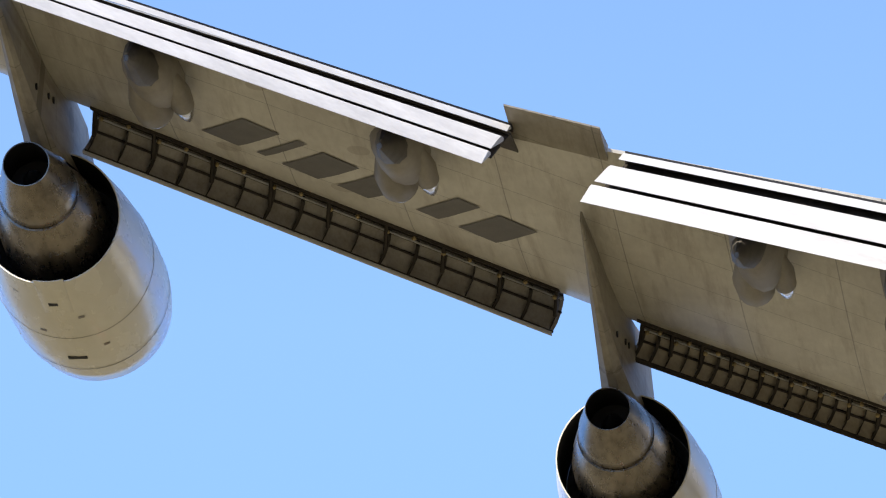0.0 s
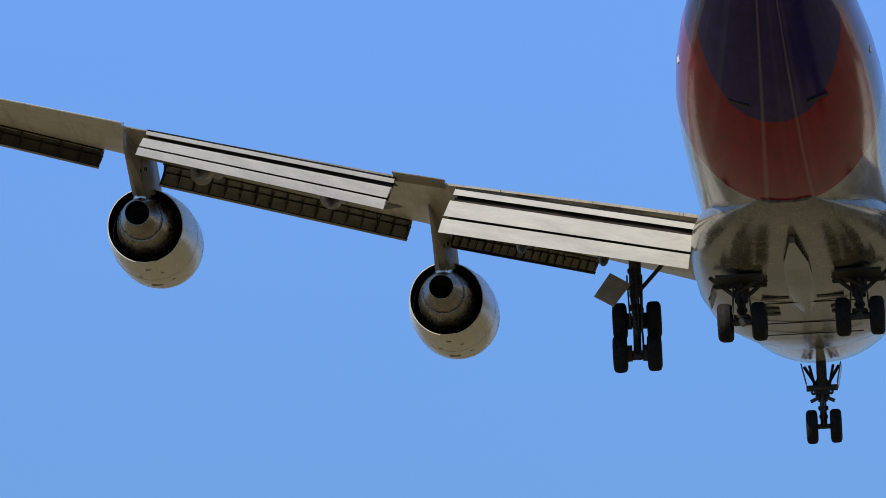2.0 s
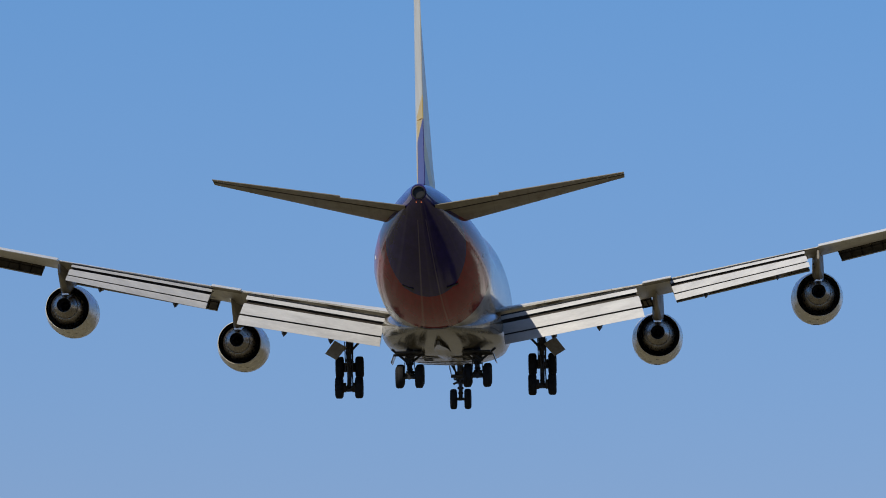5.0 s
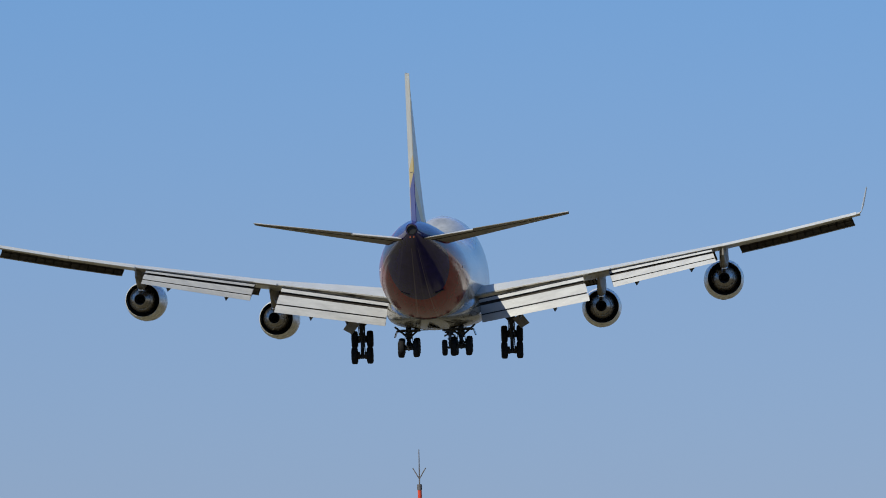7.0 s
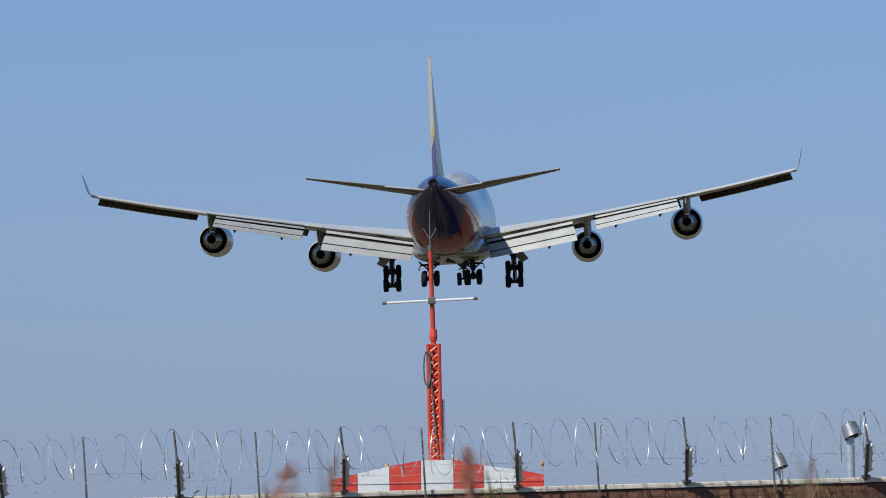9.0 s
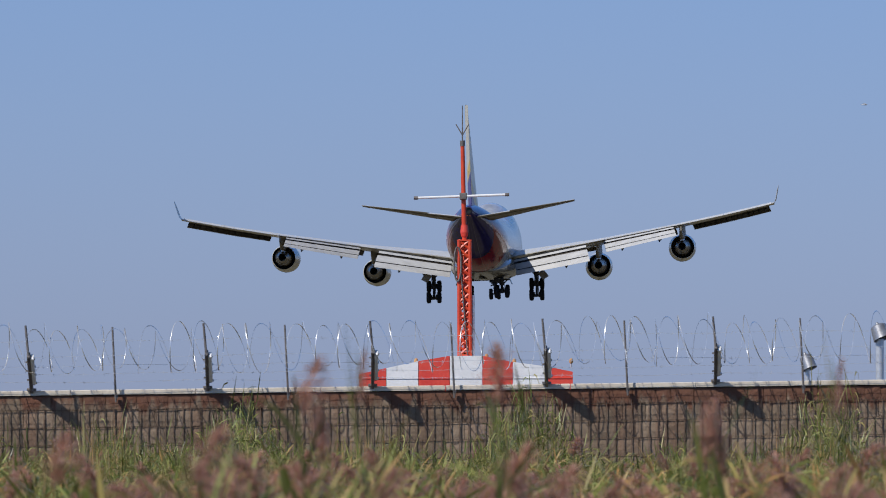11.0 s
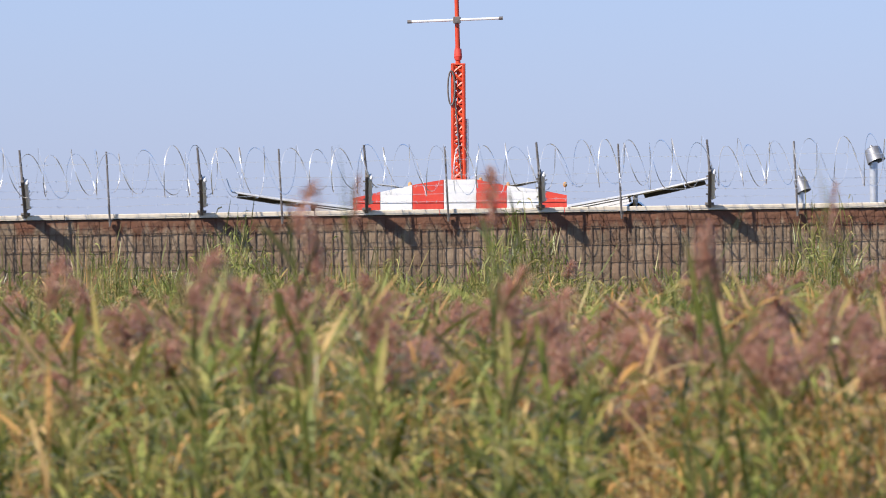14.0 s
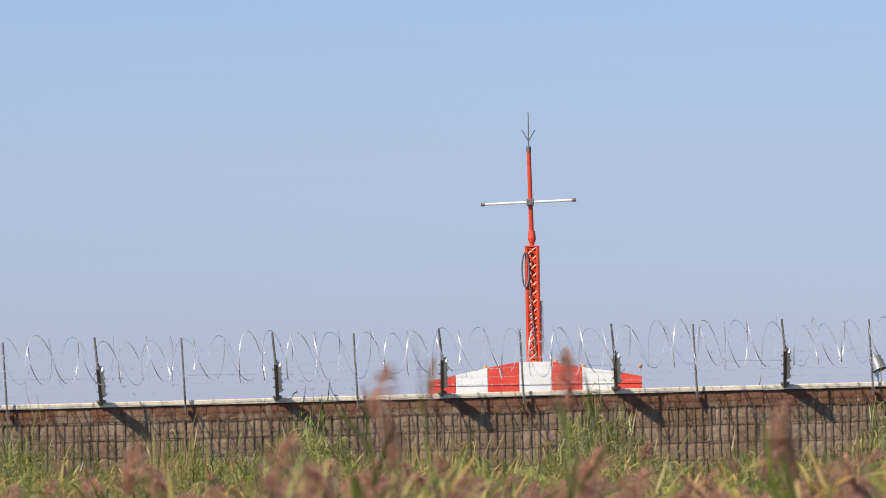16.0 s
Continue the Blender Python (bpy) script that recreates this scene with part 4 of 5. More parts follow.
def build_mesh_fence():
    fence = thing("bar_fence", "rusted steel bar mesh fence in front of the wall", "fence", kind="structure")
    top = -0.33
    bar = box(bmesh.new(), 0, 0, -1.1, 0.013, 0.013, 2.25)
    first = part("upright_bar", bar, RUSTY, fence, "", 0)
    thick = part("fence_post", box(bmesh.new(), 0, 0, -1.05, 0.035, 0.04, 2.35), RUSTY, fence, "", 0)
    y = WALL_Y - 0.014
    rest = bmesh.new()
    rnd = random.Random(2)
    for i in range(-290, 291):
        x = i * 0.152 + rnd.uniform(-0.012, 0.012)
        if abs(i) > 70:
            box(rest, x, y, top_at(x) + top - 1.1, 0.013, 0.013, 2.25)
            continue
        ob = first if i == -70 else new("upright_bar", first.data)
        ob.parent = fence
        ob.location = (x, y + rnd.uniform(-0.004, 0.004), top_at(x) + top)
        ob.rotation_euler = (0, rnd.uniform(-0.003, 0.003), 0)
    part("upright_bar_rest", rest, RUSTY, fence, "", 0, "stuff")
    for k in range(8):
        z = top - 0.02 - k * 0.305
        bm = loft(bmesh.new(), [[(x, y + a + 0.012, top_at(x) + z + b) for a, b in ((-0.004, -0.005), (-0.004, 0.005), (0.004, 0.005), (0.004, -0.005))] for x in (-44, 0, 44)])
        part("cross_bar", bm, RUSTY, fence, "", 0)
    for i, x in enumerate((-14.3, -11.2, -8.05, -4.95, -1.75, 1.05, 4.0, 7.2, 10.3, 13.4)):
        ob = thick if not i else new("fence_post", thick.data)
        ob.parent = fence
        ob.location = (x, y + 0.05, top_at(x) + top)


def build_wire_posts():
    """Outward-leaning brackets with rods, and thin rods between, that carry the wire."""
    first = thing("wire_bracket", "dark leaning steel bracket with rod on the wall", "post", "wire posts on the wall")
    bm = box(bmesh.new(), 0, -0.38, 0.31, 0.06, 0.13, 1.03, Matrix.Rotation(radians(52), 4, "X"), 0.012)
    part("arm", bm, POST, first, "", 0)
    part("foot", box(bmesh.new(), 0, -0.02, 0.02, 0.16, 0.16, 0.05, None, 0.01), POST, first, "", 0)
    part("rod", tube(bmesh.new(), (0, -0.78, 0.58), (-0.05, -0.80, 1.14), 0.024, 0.02, 8), POST, first)
    for k in range(4):
        part("insulator", tube(bmesh.new(), (0.05, -0.15 - 0.18 * k, 0.14 + 0.14 * k), (0.11, -0.15 - 0.18 * k, 0.14 + 0.14 * k), 0.024, None, 8), WHITEP, first, "white insulator")
    part("insulator_strip", box(bmesh.new(), 0.062, -0.46, 0.37, 0.06, 0.12, 0.72, Matrix.Rotation(radians(52), 4, "X"), 0.008), WHITEP, first, "chalky white insulator strip", 0)
    for k in range(7):
        part("clip", box(bmesh.new(), -0.046 if k % 2 else 0.05, -0.12 - 0.1 * k, 0.11 + 0.078 * k, 0.035, 0.05, 0.03), POST, first, "", 0)
    xs = [-20.9, -17.8, -14.6, -11.4, -8.28, -5.18, -2.28, 0.78, 3.75, 6.9, 10.0, 13.1, 16.2, 19.3]
    for i, x in enumerate(xs):
        m = pose(x, WALL_Y, top_at(x), 0, 0, (i * 37 % 7 - 3) * 0.6)
        if i:
            copy_thing(first, m)
        else:
            first.matrix_basis = m
    rod = thing("wire_rod", "thin weathered steel rod holding wire", "post", "wire posts on the wall")
    part("rod", tube(bmesh.new(), (0.02, 0, -0.22), (-0.04, -0.02, 1.1), 0.02, 0.017, 8), POST, rod)
    part("clamp", box(bmesh.new(), 0.02, 0.04, -0.12, 0.06, 0.1, 0.06), POST, rod, "", 0)
    for i, (a, b) in enumerate(zip(xs, xs[1:])):
        x = a + (b - a) * 0.5 - 0.08 + (i % 3 - 1) * 0.03
        m = pose(x, WALL_Y - 0.14, top_at(x), 0, 0, 0)
        if i:
            copy_thing(rod, m)
        else:
            rod.matrix_basis = m


RAZOR = surface("bright_galvanised", (0.62, 0.63, 0.64), (0.86, 0.86, 0.86), 0.26, 0.55, 6.0, 40.0)


def build_wires():
    for k, (h, y) in enumerate(((0.14, -0.15), (0.28, -0.33), (0.42, -0.51), (0.58, -0.74), (0.86, -0.79))):
        bm = bmesh.new()
        rnd = random.Random(k)
        pts = []
        for i in range(241):
            x = -21 + i * 0.175
            pts.append(Vector((x, WALL_Y + y, top_at(x) + h + 0.012 * math.sin(x * 2.0 + k) + rnd.uniform(-0.004, 0.004))))
        loft(bm, [[p + Vector((0, 0.0035 * math.cos(q), 0.0035 * math.sin(q))) for q in (0, 2.1, 4.2)] for p in pts])
        for p in pts:
            if rnd.random() < 0.75:
                d = Vector((rnd.uniform(-0.02, 0.02), 0, 0.028))
                tube(bm, p - d, p + d, 0.005, 0.003, 3)
        tagged(part("barbed_wire", bm, GALV, None, "strand of barbed wire on leaning brackets", 0), category="barbed wire", group="barbed strands")
    for hand, phase in ((1, 0.0), (-1, 1.9)):
        pts = []
        turn, x = 0.0, -21.0
        while x < 21:
            turn += 0.24
            x += 0.0195 + 0.005 * math.sin(turn * 0.21 + phase)
            r = 0.40 + 0.05 * math.sin(turn * 0.13 + phase) + 0.02 * math.sin(turn * 0.71)
            a = hand * turn + phase
            pts.append(Vector((x + 0.09 * math.cos(a + 0.6), WALL_Y - 0.6 + r * math.cos(a), top_at(x) + 0.72 + 0.03 * math.sin(turn * 0.09 + phase) + r * math.sin(a))))
        bm = bmesh.new()
        rings = []
        for a, b in zip(pts, pts[1:]):
            d = (b - a).normalized()
            u = d.cross(Vector((1, 0, 0))).normalized()
            v = d.cross(u)
            q = 1.2 * math.sin(len(rings) * 0.083 + phase) + 0.9 * math.sin(len(rings) * 0.031)
            u, v = u * math.cos(q) + v * math.sin(q), v * math.cos(q) - u * math.sin(q)
            rings.append([a + u * 0.008, a + v * 0.003, a - u * 0.008, a - v * 0.003])
        loft(bm, rings)
        tagged(part("razor_wire", bm, RAZOR, None, "loose shiny coil of razor wire above the wall", 60), category="razor wire", group="razor wire coils")


def build_mast():
    y = 280.0
    hut = thing("equipment_shelter", "low shelter of red and white panels behind the wall", "shelter")
    roof = [(-4.15, 3.55), (-3.36, 3.72), (-2.43, 3.92), (-1.52, 4.07), (-0.58, 4.07), (0.31, 3.89), (1.25, 3.76), (2.05, 3.6)]
    for k, ((a, za), (b, zb)) in enumerate(zip(roof, roof[1:])):
        bm = loft(bmesh.new(), [[(x, y + q, z) for q, z in ((-1.6, 0.0), (-1.6, zt), (1.6, zt), (1.6, 0.0))] for x, zt in ((a + 0.006, za), (b - 0.006, zb))])
        part("panel", bm, WHITEP if k % 2 else REDP, hut, "white painted panel" if k % 2 else "red painted panel", 0)
        for h in (2.95, 3.42):
            if h < min(za, zb) - 0.05:
                part("batten", box(bmesh.new(), (a + b) / 2, y - 1.61, h, b - a - 0.03, 0.02, 0.025), WHITEP if k % 2 else REDP, hut, "", 0)
    mast = thing("antenna_mast", "orange lattice mast with pole and white crossbar", "mast")
    cx, w = -1.09, 0.155
    legs = [(cx - w, y - 0.16), (cx + w, y - 0.16), (cx + 0.02, y + 0.2)]
    for lx, ly in legs:
        part("leg", tube(bmesh.new(), (lx, ly, 4.0), (lx, ly, 7.46), 0.06, None, 8), ORANGE, mast)
    for i in range(13):
        z0, z1 = 4.1 + i * 0.257, 4.1 + (i + 1) * 0.257
        for j in range(3):
            a, b = legs[j], legs[(j + 1) % 3]
            if i % 2:
                a, b = b, a
            part("brace", tube(bmesh.new(), (*a, z0), (*b, z1), 0.05, None, 6), ORANGE, mast)
            if j == 0:
                part("brace", tube(bmesh.new(), (*b, z0), (*a, z1), 0.042, None, 6), ORANGE, mast)
    part("ladder_rail", box(bmesh.new(), cx + 0.03, y - 0.05, 5.7, 0.07, 0.05, 3.4), ORANGE, mast, "", 0)
    for z in (4.1, 5.2, 6.3, 7.44):
        part("ring_plate", box(bmesh.new(), cx, y, z, 0.42, 0.42, 0.05, None, 0.01), ORANGE, mast, "", 0)
    part("pole", tube(bmesh.new(), (cx + 0.0, y, 7.4), (cx - 0.05, y, 10.33), 0.075, 0.06, 14), ORANGE, mast)
    part("flange", tube(bmesh.new(), (cx, y, 7.68), (cx, y, 7.9), 0.12, 0.1, 14), REDP, mast)
    part("flange", tube(bmesh.new(), (cx, y, 7.56), (cx, y, 7.68), 0.095, 0.12, 14), REDP, mast)
    bar = part("crossbar", tube(bmesh.new(), (-2.50, y - 0.12, 8.685), (0.17, y - 0.12, 8.775), 0.038, None, 10), WHITEP, mast, "white crossbar")
    part("end_cap", tube(bmesh.new(), (-2.56, y - 0.12, 8.683), (-2.44, y - 0.12, 8.687), 0.05, None, 8), POST, bar)
    part("end_cap", tube(bmesh.new(), (0.10, y - 0.12, 8.773), (0.22, y - 0.12, 8.777), 0.05, None, 8), POST, bar)
    part("clamp", box(bmesh.new(), cx - 0.03, y - 0.06, 8.73, 0.22, 0.22, 0.2, None, 0.02), POST, bar, "", 0)
    part("pole_tip", tube(bmesh.new(), (cx - 0.05, y, 10.2), (cx - 0.05, y, 10.36), 0.072, None, 12), POST, mast)
    part("whip", tube(bmesh.new(), (cx - 0.05, y, 10.3), (cx - 0.05, y, 11.38), 0.022, 0.012, 8), POST, mast)
    for d in (-1, 1):
        part("fork_arm", tube(bmesh.new(), (cx - 0.05, y, 10.52), (cx - 0.05 + d * 0.19, y, 10.84), 0.018, 0.014, 8), POST, mast)
    bm = bmesh.new()
    loop = [Vector((cx - 0.2 + 0.1 * math.cos(a), y - 0.24, 6.75 + 0.5 * math.sin(a))) for a in [2 * math.pi * i / 24 for i in range(25)]]
    for a, b in zip(loop, loop[1:]):
        tube(bm, a, b, 0.028, None, 6)
    part("cable_coil", bm, POST, mast, "dark looped cable")
    part("cable", tube(bmesh.new(), (cx + 0.08, y - 0.26, 4.1), (cx - 0.1, y - 0.22, 6.5), 0.02, None, 6), POST, mast)
    part("conduit", tube(bmesh.new(), (cx + 0.26, y - 0.1, 4.0), (cx + 0.25, y - 0.1, 5.85), 0.045, None, 8), GALV, mast, "grey conduit")
    first = thing("obstruction_light", "small amber obstruction light on a stub pole", "warning light", "shelter lights")
    part("stem", tube(bmesh.new(), (0, 0, 0), (0, 0, 0.2), 0.025, None, 8), GALV, first)
    part("lens", lathe(bmesh.new(), [(0.12, 0.03), (0.15, 0.055), (0.2, 0.06), (0.25, 0.045), (0.27, 0.01)], 0, 0, 0, 16, "z"), AMBER, first)
    for i, (x, z) in enumerate(((2.0, 3.72), (0.35, 3.72), (-2.5, 3.74), (-0.45, 3.86))):
        m = pose(x, y - 1.2 if i else y - 1.5, z)
        if i:
            copy_thing(first, m @ Matrix.Scale(1, 4))
        else:
            first.matrix_basis = m


LAMP = surface("dull_lamp_metal", (0.26, 0.26, 0.27), (0.40, 0.40, 0.41), 0.42, 0.6, 5.0, 30.0)


def build_lamps():
    for x, top, r, thick in ((6.37, 3.2, 0.15, 0.05), (7.88, 3.82, 0.19, 0.085)):
        y = 200.0
        lamp = thing("flood_lamp", "silver bell-shaped lamp on a grey post", "lamp", "lamps behind the wall")
        part("post", tube(bmesh.new(), (x - 0.02, y + 0.05, 0), (x - 0.02, y + 0.05, top - 0.1), thick, None, 12), GALV, lamp)
        bm = lathe(bmesh.new(), [(0.25, 0.02), (0.23, 0.035), (0.19, 0.04), (0.185, r * 0.7), (0.16, r * 0.88), (-0.08, r * 1.0), (-0.12, r * 1.03), (-0.12, r * 0.96), (0.12, r * 0.8)], 0, 0, 0, 24, "z")
        bmesh.ops.transform(bm, matrix=pose(x, y, top + 0.02, -14, -20, 0), verts=bm.verts)
        part("bell", bm, LAMP, lamp, "silver lamp head")
        # dark disc closes the bell's mouth, painted as the shade within
        bm = bmesh.new()
        bmesh.ops.create_circle(bm, cap_ends=True, segments=20, radius=r * 0.93, matrix=pose(x, y, top + 0.02, -14, -20, 0) @ Matrix.Translation((0, 0, -0.06)))
        part("lens", bm, SOOT_AND_SHADE, lamp, "dark disc coloured as the shade inside the bell", 0)


# ---- reed bed ----
def leafy(name, tones, translucence=0.35):
    m, n, l, b = nodes_of(name)
    g = n.new("ShaderNodeNewGeometry")
    step = 1.0 / len(tones)
    col = ramp(n, l, g.outputs["Random Per Island"], [(i * step, c) for i, c in enumerate(tones)])
    mottled = blend(n, l, 0.5, col, ramp(n, l, noise_at(n, l, 3.0, 4), [(0.3, (0.55, 0.55, 0.55)), (0.7, (1.25, 1.2, 1.1))]), "MULTIPLY")
    l.new(mottled, b.inputs["Base Color"])
    b.inputs["Roughness"].default_value = 0.38
    tr, mx = n.new("ShaderNodeBsdfTranslucent"), n.new("ShaderNodeMixShader")
    l.new(mottled, tr.inputs["Color"])
    mx.inputs[0].default_value = translucence
    l.new(b.outputs[0], mx.inputs[1])
    l.new(tr.outputs[0], mx.inputs[2])
    l.new(mx.outputs[0], n["Material Output"].inputs["Surface"])
    return m


LEAF = leafy("reed_leaf", [(0.06, 0.075, 0.013), (0.16, 0.195, 0.035), (0.27, 0.31, 0.068), (0.42, 0.45, 0.15), (0.42, 0.335, 0.11), (0.21, 0.26, 0.065), (0.48, 0.39, 0.15), (0.09, 0.12, 0.022)])
DRY = leafy("reed_straw", [(0.50, 0.27, 0.09), (0.60, 0.36, 0.13), (0.42, 0.24, 0.09), (0.62, 0.45, 0.20)])
PLUME = leafy("reed_plume", [(0.46, 0.24, 0.18), (0.56, 0.32, 0.25), (0.50, 0.27, 0.20), (0.60, 0.40, 0.31), (0.38, 0.20, 0.15)], 0.45)


def strip(v, f, pts, widths, side):
    k = len(v)
    for p, w in zip(pts, widths):
        v += [tuple(p - side * w), tuple(p + side * w)]
    for i in range(len(pts) - 1):
        f.append((k + 2 * i, k + 2 * i + 1, k + 2 * i + 3, k + 2 * i + 2))


def reed_kind(seed, plume, straw, broad=1.0):
    """One reed of unit height scale: quads and material slots."""
    rnd = random.Random(seed)
    v, f, m = [], [], []
    lean = Vector((rnd.uniform(-0.12, 0.12), rnd.uniform(-0.1, 0.1), 0))
    stem = lambda t: Vector((lean.x * t * t, lean.y * t * t, t * 1.0))
    for a in (0.0, 1.57):
        strip(v, f, [stem(t) for t in (0, 0.35, 0.7, 0.97)], [0.0045, 0.004, 0.003, 0.0015], Vector((math.cos(a), math.sin(a), 0)))
    m += [1 if straw else 0] * (len(f) - len(m))
    for i in range(rnd.randint(13, 16)):
        t = 0.22 + 0.72 * i / 15 + rnd.uniform(-0.04, 0.04)
        a = rnd.uniform(0, 6.28)
        out, side = Vector((math.cos(a), math.sin(a), 0)), Vector((-math.sin(a), math.cos(a), 0))
        length, rise, droop = rnd.uniform(0.13, 0.27), rnd.uniform(0.25, 1.2), rnd.uniform(0.0, 0.7) if rnd.random() < 0.8 else 1.2
        base = stem(t)
        pts = [base + out * (length * q * 0.8) + Vector((0, 0, length * (rise * q - droop * q * q * 0.7))) for q in (0, 0.3, 0.65, 1.0)]
        twist = (side + Vector((0, 0, rnd.uniform(-0.6, 0.6)))).normalized()
        w = rnd.uniform(0.005, 0.0105) * broad
        strip(v, f, pts, [w * 0.6, w, w * 0.8, 0.001], twist)
    m += [1 if straw else 0] * (len(f) - len(m))
    if plume:
        a = rnd.uniform(0, 6.28)
        bow = Vector((math.cos(a), math.sin(a), 0))
        for i in range(210):
            t = rnd.uniform(0, 1) ** 0.9
            base = stem(0.80) + Vector((0, 0, 0.20 * t)) + bow * (0.05 * t * t)
            b = rnd.uniform(0, 6.28)
            swell = math.sin(math.pi * (0.12 + 0.83 * t)) ** 0.8
            d = Vector((math.cos(b), math.sin(b), 0)) * rnd.uniform(0.015, 0.072) * swell + bow * 0.015
            tip = base + d + Vector((0, 0, rnd.uniform(0.0, 0.05)))
            tip2 = tip + d * 0.4 + Vector((0, 0, rnd.uniform(-0.03, 0.01)))
            strip(v, f, [base, tip, tip2], [0.0008, rnd.uniform(0.0016, 0.0034), 0.0008], Vector((-math.sin(b), math.cos(b), 0.3)))
        m += [2] * (len(f) - len(m))
    return np.array(v), np.array(f), np.array(m)


def grass_kind(seed):
    """A tuft of narrow upright blades, of unit height."""
    rnd = random.Random(seed)
    v, f = [], []
    for _ in range(6):
        a, top, bow = rnd.uniform(0, 6.28), rnd.uniform(0.7, 1.0), rnd.uniform(0.02, 0.16)
        out, side = Vector((math.cos(a), math.sin(a), 0)), Vector((-math.sin(a), math.cos(a), 0))
        foot = Vector((rnd.uniform(-0.08, 0.08), rnd.uniform(-0.08, 0.08), 0))
        w = rnd.uniform(0.005, 0.010)
        strip(v, f, [foot + out * (bow * q * q) + Vector((0, 0, top * (q - 0.10 * q * q * (bow > 0.12)))) for q in (0, 0.4, 0.75, 1.0)], [w, w, w * 0.8, 0.001], side)
    return np.array(v), np.array(f), np.array([1 if rnd.random() < 0.25 else 0] * len(f))


def build_reeds():
    rng = np.random.default_rng(4)
    plumed = [reed_kind(i, True, i % 5 == 4) for i in range(10)]
    plain = [reed_kind(50 + i, False, False) for i in range(10)]
    broad = [reed_kind(120 + i, False, False, 1.3) for i in range(10)]
    straw = [reed_kind(80 + i, False, True) for i in range(4)]
    vs, fs, ms, k = [], [], [], 0

    def plant(kind, x, y, h, wide):
        nonlocal k
        v, f, m = kind
        a = rng.uniform(0, 2 * np.pi)
        c, s = np.cos(a), np.sin(a)
        z = v[:, 2] * h
        heads = np.unique(f[m == 2])
        z[heads] = h - 0.22 + (v[heads, 2] - 0.80)
        p = np.stack([(v[:, 0] * c - v[:, 1] * s) * wide + x, (v[:, 0] * s + v[:, 1] * c) * wide + y, z], 1)
        vs.append(p), fs.append(f + k), ms.append(m)
        k += len(v)
    for _ in range(12500):
        y = 42 + 125 * rng.random() ** 0.9
        half = 7.0 if y < 90 else 11.5
        x = rng.uniform(-half, half)
        patch = 0.5 + 0.5 * math.sin(x * 1.3 + y * 0.21) * math.sin(y * 0.17 - x * 0.6)
        far = min(1.0, max(0.0, (y - 60) / 80))
        h = 1.08 - 0.06 * far + 0.30 * patch + rng.normal(0, 0.12)
        if y > 145 and x < 1.5:
            h += max(0, rng.normal(0.05, 0.28)) * patch
        head = rng.random() < (0.14 if y < 80 else 0.03 if y < 110 else 0.01)
        wide = 1.2 + 0.4 * rng.random() + (0.35 if y < 70 else 0.0)
        if head:
            plant(plumed[rng.integers(10)], x, y, h + 0.08, wide * 1.1)
        else:
            dry = rng.random() < (0.78 if x > 0.6 and y < 62 else 0.24 if y < 90 else 0.08)
            green = broad if y < 72 and rng.random() < 0.6 else plain
            plant(straw[rng.integers(4)] if dry else green[rng.integers(10)], x, y, h, wide)
    # taller green tufts at the foot of the wall
    for _ in range(2600):
        x, y = rng.uniform(-11.5, 11.5), rng.uniform(152, 167.5)
        clump = max(0.0, math.sin(x * 1.9 + 0.7) * math.sin(x * 0.73 + 1.1) + 0.25)
        plant(plain[rng.integers(10)], x, y, 1.3 + 1.15 * clump * rng.random() + rng.normal(0, 0.1), 0.9 + 0.4 * rng.random())
    # thin upright grass before the wall
    blades = [grass_kind(200 + i) for i in range(8)]
    for _ in range(3000):
        x, y = rng.uniform(-11.5, 11.5), rng.uniform(140, 167)
        clump = max(0.0, math.sin(x * 2.3 + 0.4) * math.sin(x * 0.61 + 2.2) + (0.35 if x < 0.5 else -0.05))
        plant(blades[rng.integers(8)], x, y, 1.15 + 0.85 * clump * rng.random() ** 1.5 + rng.normal(0, 0.08), 1.0)
    # tall heads that stand up before the wall
    for x, y, h, wide in ((-0.72, 38, 2.01, 1.2), (0.0, 38, 2.06, 1.2), (-0.81, 38, 1.81, 1.1), (-1.87, 40, 1.72, 1.5), (-1.0, 35, 1.735, 1.5), (0.25, 40, 1.58, 1.6), (-1.67, 45, 1.49, 2.0), (-1.27, 40, 1.58, 1.4),
                          (-1.03, 42, 1.62, 1.7), (-0.93, 42, 1.35, 1.7), (-0.04, 42, 1.32, 1.9), (1.0, 42, 1.47, 1.9), (1.10, 43, 1.42, 1.8), (0.90, 43, 1.38, 1.8), (1.16, 41, 1.36, 1.7), (0.77, 38, 1.85, 1.2),
                          (0.95, 38, 1.74, 1.1), (-0.46, 42, 1.55, 1.7), (0.09, 40, 1.67, 1.5), (1.5, 44, 1.55, 1.6)):
        plant(plumed[rng.integers(10)], x, y, h, wide)
        if y > 30:
            plant(plain[rng.integers(10)], x + 0.05, y + 0.1, h * 0.9, 1.6)
    for i in range(16):
        plant(plumed[rng.integers(10)], 1.02 + 0.05 * i + rng.uniform(-0.06, 0.06), 41 + 3 * rng.random(), 1.24 + 0.22 * rng.random(), 1.4)
    for x, y, h in ((1.31, 38, 2.0), (-0.57, 38, 2.04)):
        plant(plumed[3], x, y, h, 0.45)
    for x, y, h in ((0.01, 60, 1.94), (-0.03, 61, 1.8), (-1.2, 64, 1.7), (-0.5, 66, 1.75)):
        plant(plain[rng.integers(10)], x, y, h, 1.3)
    v, f, m = np.concatenate(vs), np.concatenate(fs), np.concatenate(ms)
    me = bpy.data.meshes.new("reed_bed")
    me.vertices.add(len(v)), me.loops.add(4 * len(f)), me.polygons.add(len(f))
    me.vertices.foreach_set("co", v.astype(np.float32).ravel())
    me.loops.foreach_set("vertex_index", f.astype(np.int32).ravel())
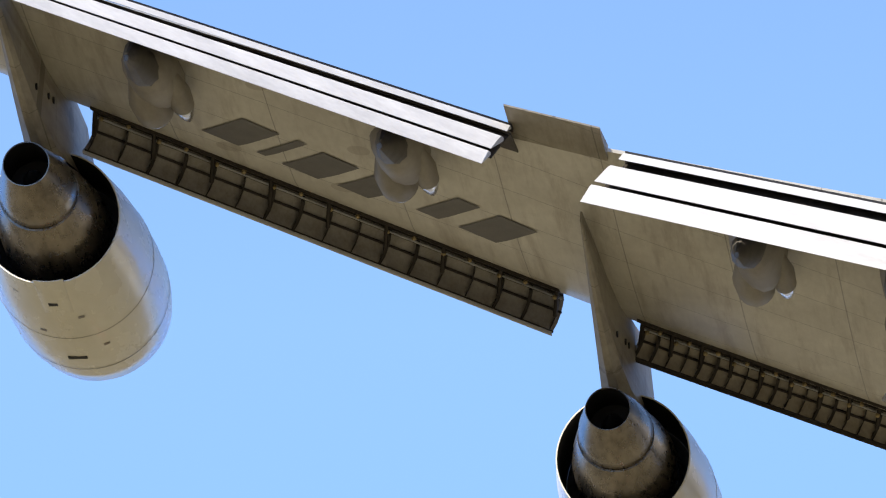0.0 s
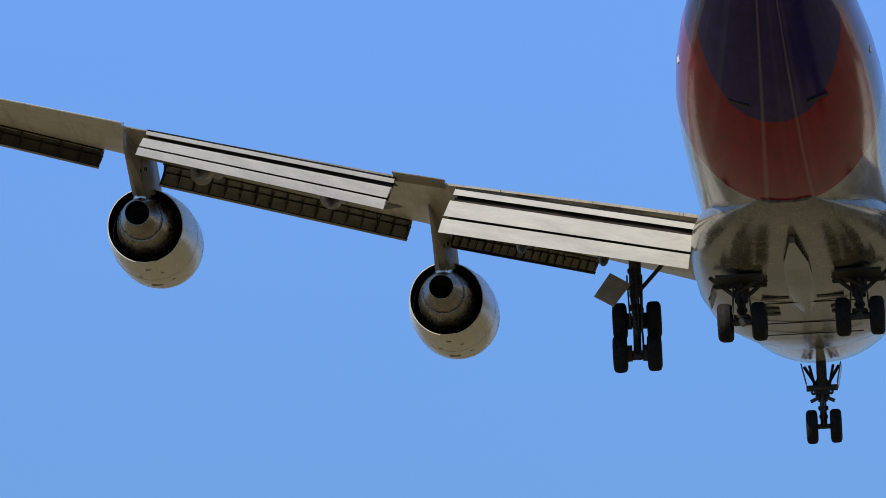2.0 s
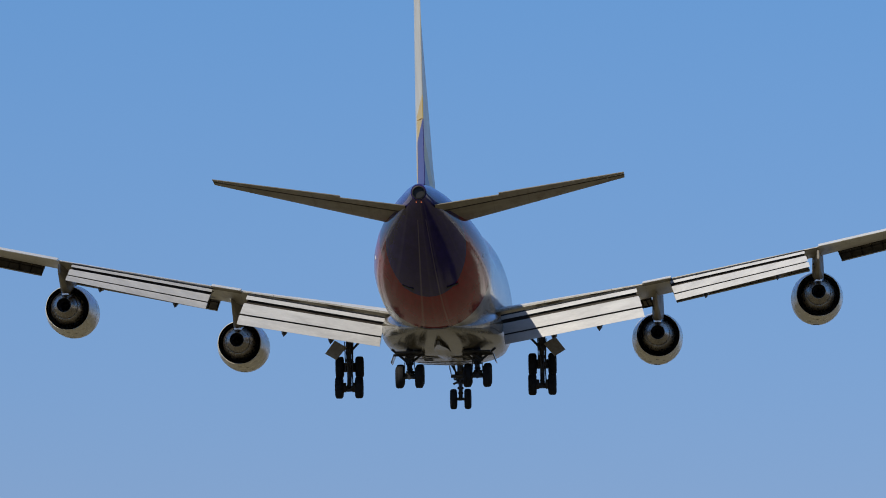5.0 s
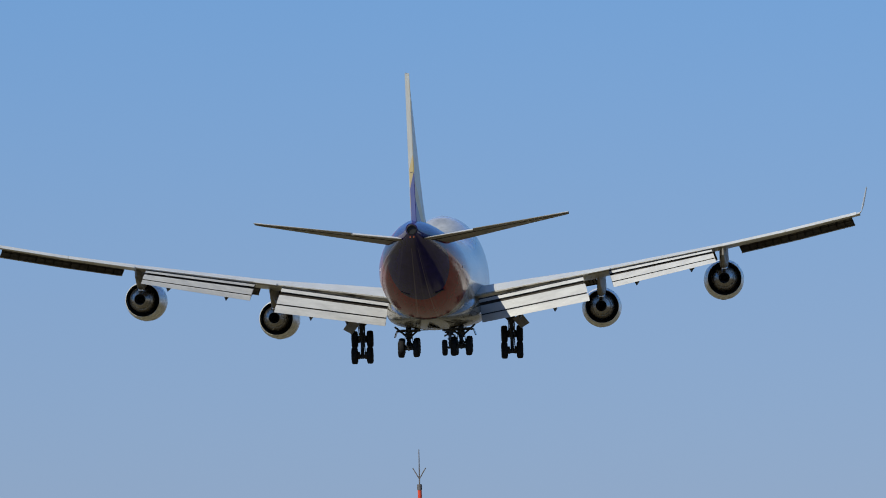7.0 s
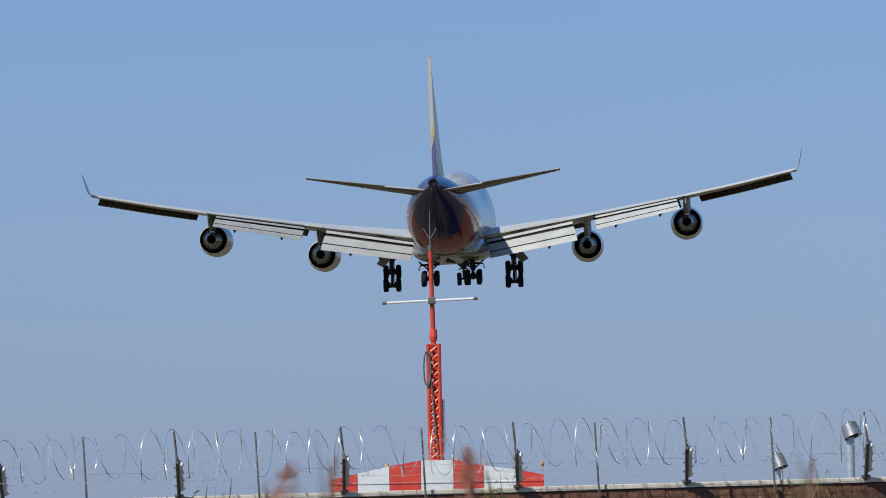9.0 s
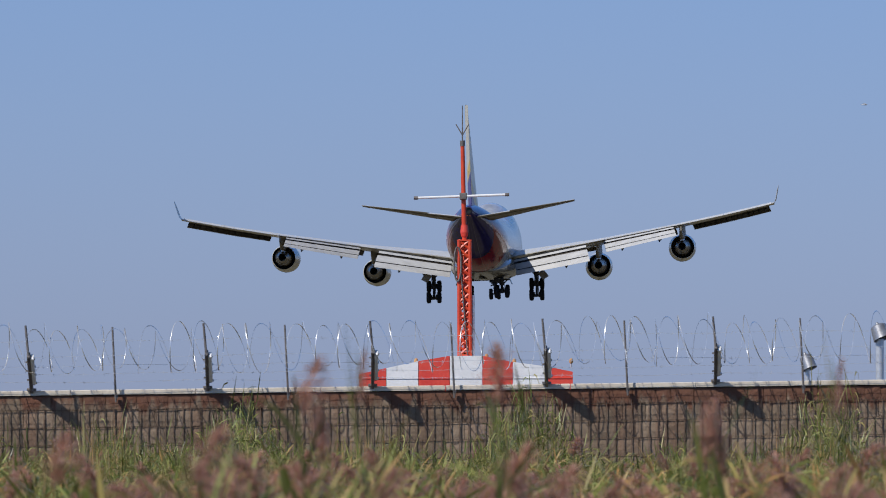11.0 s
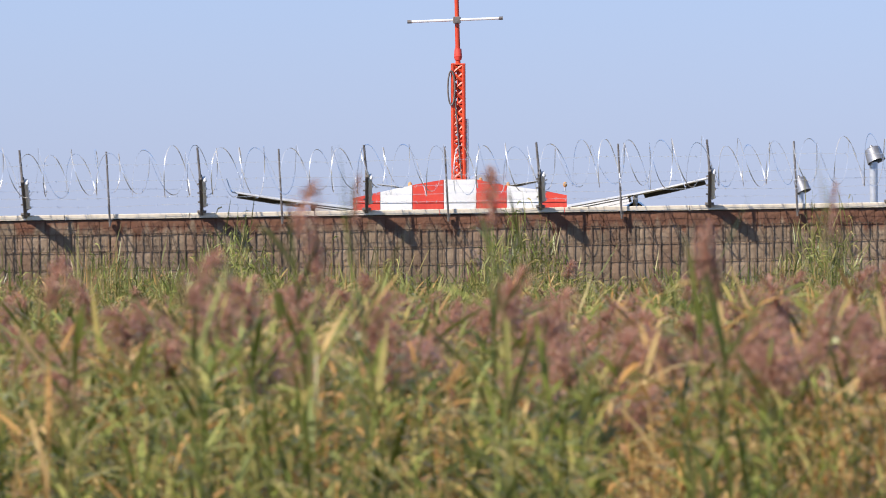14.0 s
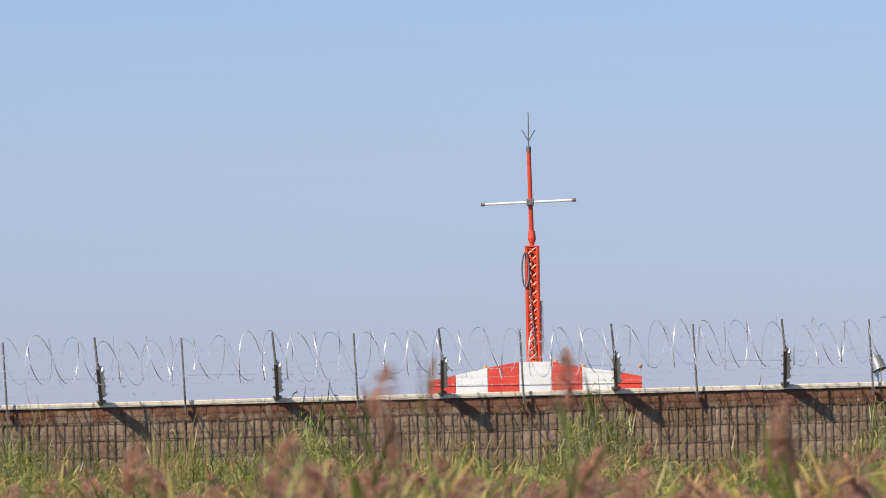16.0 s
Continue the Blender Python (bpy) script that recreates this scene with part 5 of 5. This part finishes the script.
    me.polygons.foreach_set("loop_start", np.arange(0, 4 * len(f), 4, dtype=np.int32))
    for mt in (LEAF, DRY, PLUME):
        me.materials.append(mt)
    me.polygons.foreach_set("material_index", m.astype(np.int32))
    me.update(calc_edges=True)
    tagged(new("reed_bed", me), "dense green and straw reeds with pinkish brown plumes", "reeds", kind="stuff")


def build_bird():
    bird = thing("bird", "small dark bird gliding far off above the airfield", "bird")
    part("body", loft(bmesh.new(), [[(r * math.cos(a), y, r * math.sin(a)) for a in [math.pi * i / 4 for i in range(8)]] for y, r in ((0.1, 0.004), (0.08, 0.016), (0.03, 0.022), (-0.05, 0.016), (-0.12, 0.005))]), GALV, bird)
    for s in (-1, 1):
        part("wing", loft(bmesh.new(), [[(s * x, y0, z), (s * x, (y0 + y1) / 2, z + 0.006), (s * x, y1, z), (s * x, (y0 + y1) / 2, z - 0.004)] for x, y0, y1, z in ((0.01, 0.05, -0.03, 0.0), (0.08, 0.055, -0.02, 0.03), (0.17, -0.01, -0.05, 0.015))]), GALV, bird)
    return bird


wall = build_wall()
build_mesh_fence()
build_wire_posts()
build_wires()
build_mast()
build_lamps()
bird = build_bird()
build_reeds()
lay_stones(wall)


def flight(x, y, z, yaw, pitch, roll):
    return pose(x, y, z, 0, 0, yaw) @ pose(0, 0, 0, pitch) @ pose(0, 0, 0, 0, -roll)


def motions():
    rows = [(0.0, -2.68, 154.64, 59.08, -1.05, 1.81, -0.17), (0.5, -2.51, 192.4, 57.34, -1.02, 1.76, -0.01), (1.0, -2.35, 230.29, 55.58, -0.99, 1.72, 0.16),
            (1.5, -2.21, 268.3, 53.81, -0.96, 1.68, 0.33), (2.0, -2.08, 306.44, 52.02, -0.96, 1.5, 0.58), (2.5, -1.96, 344.71, 50.21, -0.96, 1.32, 0.84),
            (3.0, -1.85, 383.1, 48.38, -0.96, 1.15, 1.09), (3.5, -1.76, 421.63, 46.53, -1.33, 1.08, 1.03), (4.0, -1.68, 460.28, 44.66, -1.61, 1.08, 0.97),
            (4.5, -1.61, 499.06, 42.72, -1.81, 1.13, 0.92), (5.0, -1.55, 537.97, 40.75, -1.92, 1.36, 0.91), (6.0, -1.48, 616.16, 36.77, -2.07, 1.92, 0.93),
            (7.0, -1.46, 694.87, 32.71, -2.22, 2.47, 0.95), (7.5, -1.46, 734.42, 30.65, -2.19, 2.21, 1.06), (8.0, -1.48, 774.1, 28.58, -2.16, 1.95, 1.17),
            (9.0, -1.56, 853.83, 24.72, -2.21, 1.39, 1.01), (10.0, -1.68, 934.07, 20.8, -2.29, 0.82, 0.75), (10.5, -1.76, 974.38, 18.74, -2.32, 0.56, 0.76),
            (11.0, -1.85, 1014.82, 16.67, -2.31, 0.41, 1.36), (11.5, -1.96, 1055.39, 14.63, -2.31, 0.26, 1.97), (12.0, -2.08, 1096.09, 12.57, -2.3, 0.11, 2.57),
            (12.5, -2.21, 1136.91, 10.33, -2.35, 0.27, 2.26), (13.0, -2.35, 1177.86, 8.08, -2.41, 0.42, 1.95), (13.5, -2.51, 1218.94, 5.55, -2.46, 0.58, 1.64),
            (14.0, -2.68, 1260.15, 3.0, -2.51, 0.74, 1.33), (14.5, -2.87, 1301.45, 1.1, -2.51, 0.74, 0.8), (15.0, -3.08, 1341.15, 0.6, -2.51, 0.2, 0.5),
            (16.0, -3.28, 1414.15, 0.6, -2.51, 0.2, 0.0)]
    glide = ((0.0, 36.0), (5.0, 26.0), (10.4, 13.56), (10.7, 12.8), (11.0, 12.06), (12.5, 9.5), (16.0, 8.0))
    walk(bird, [(t, pose(7.12 + 14.06 * (t - 10.7), 300.0, z, 0, 8, -88)) for t, z in glide])
    walk(airliner, [(r[0], flight(*r[1:])) for r in rows])


motions()
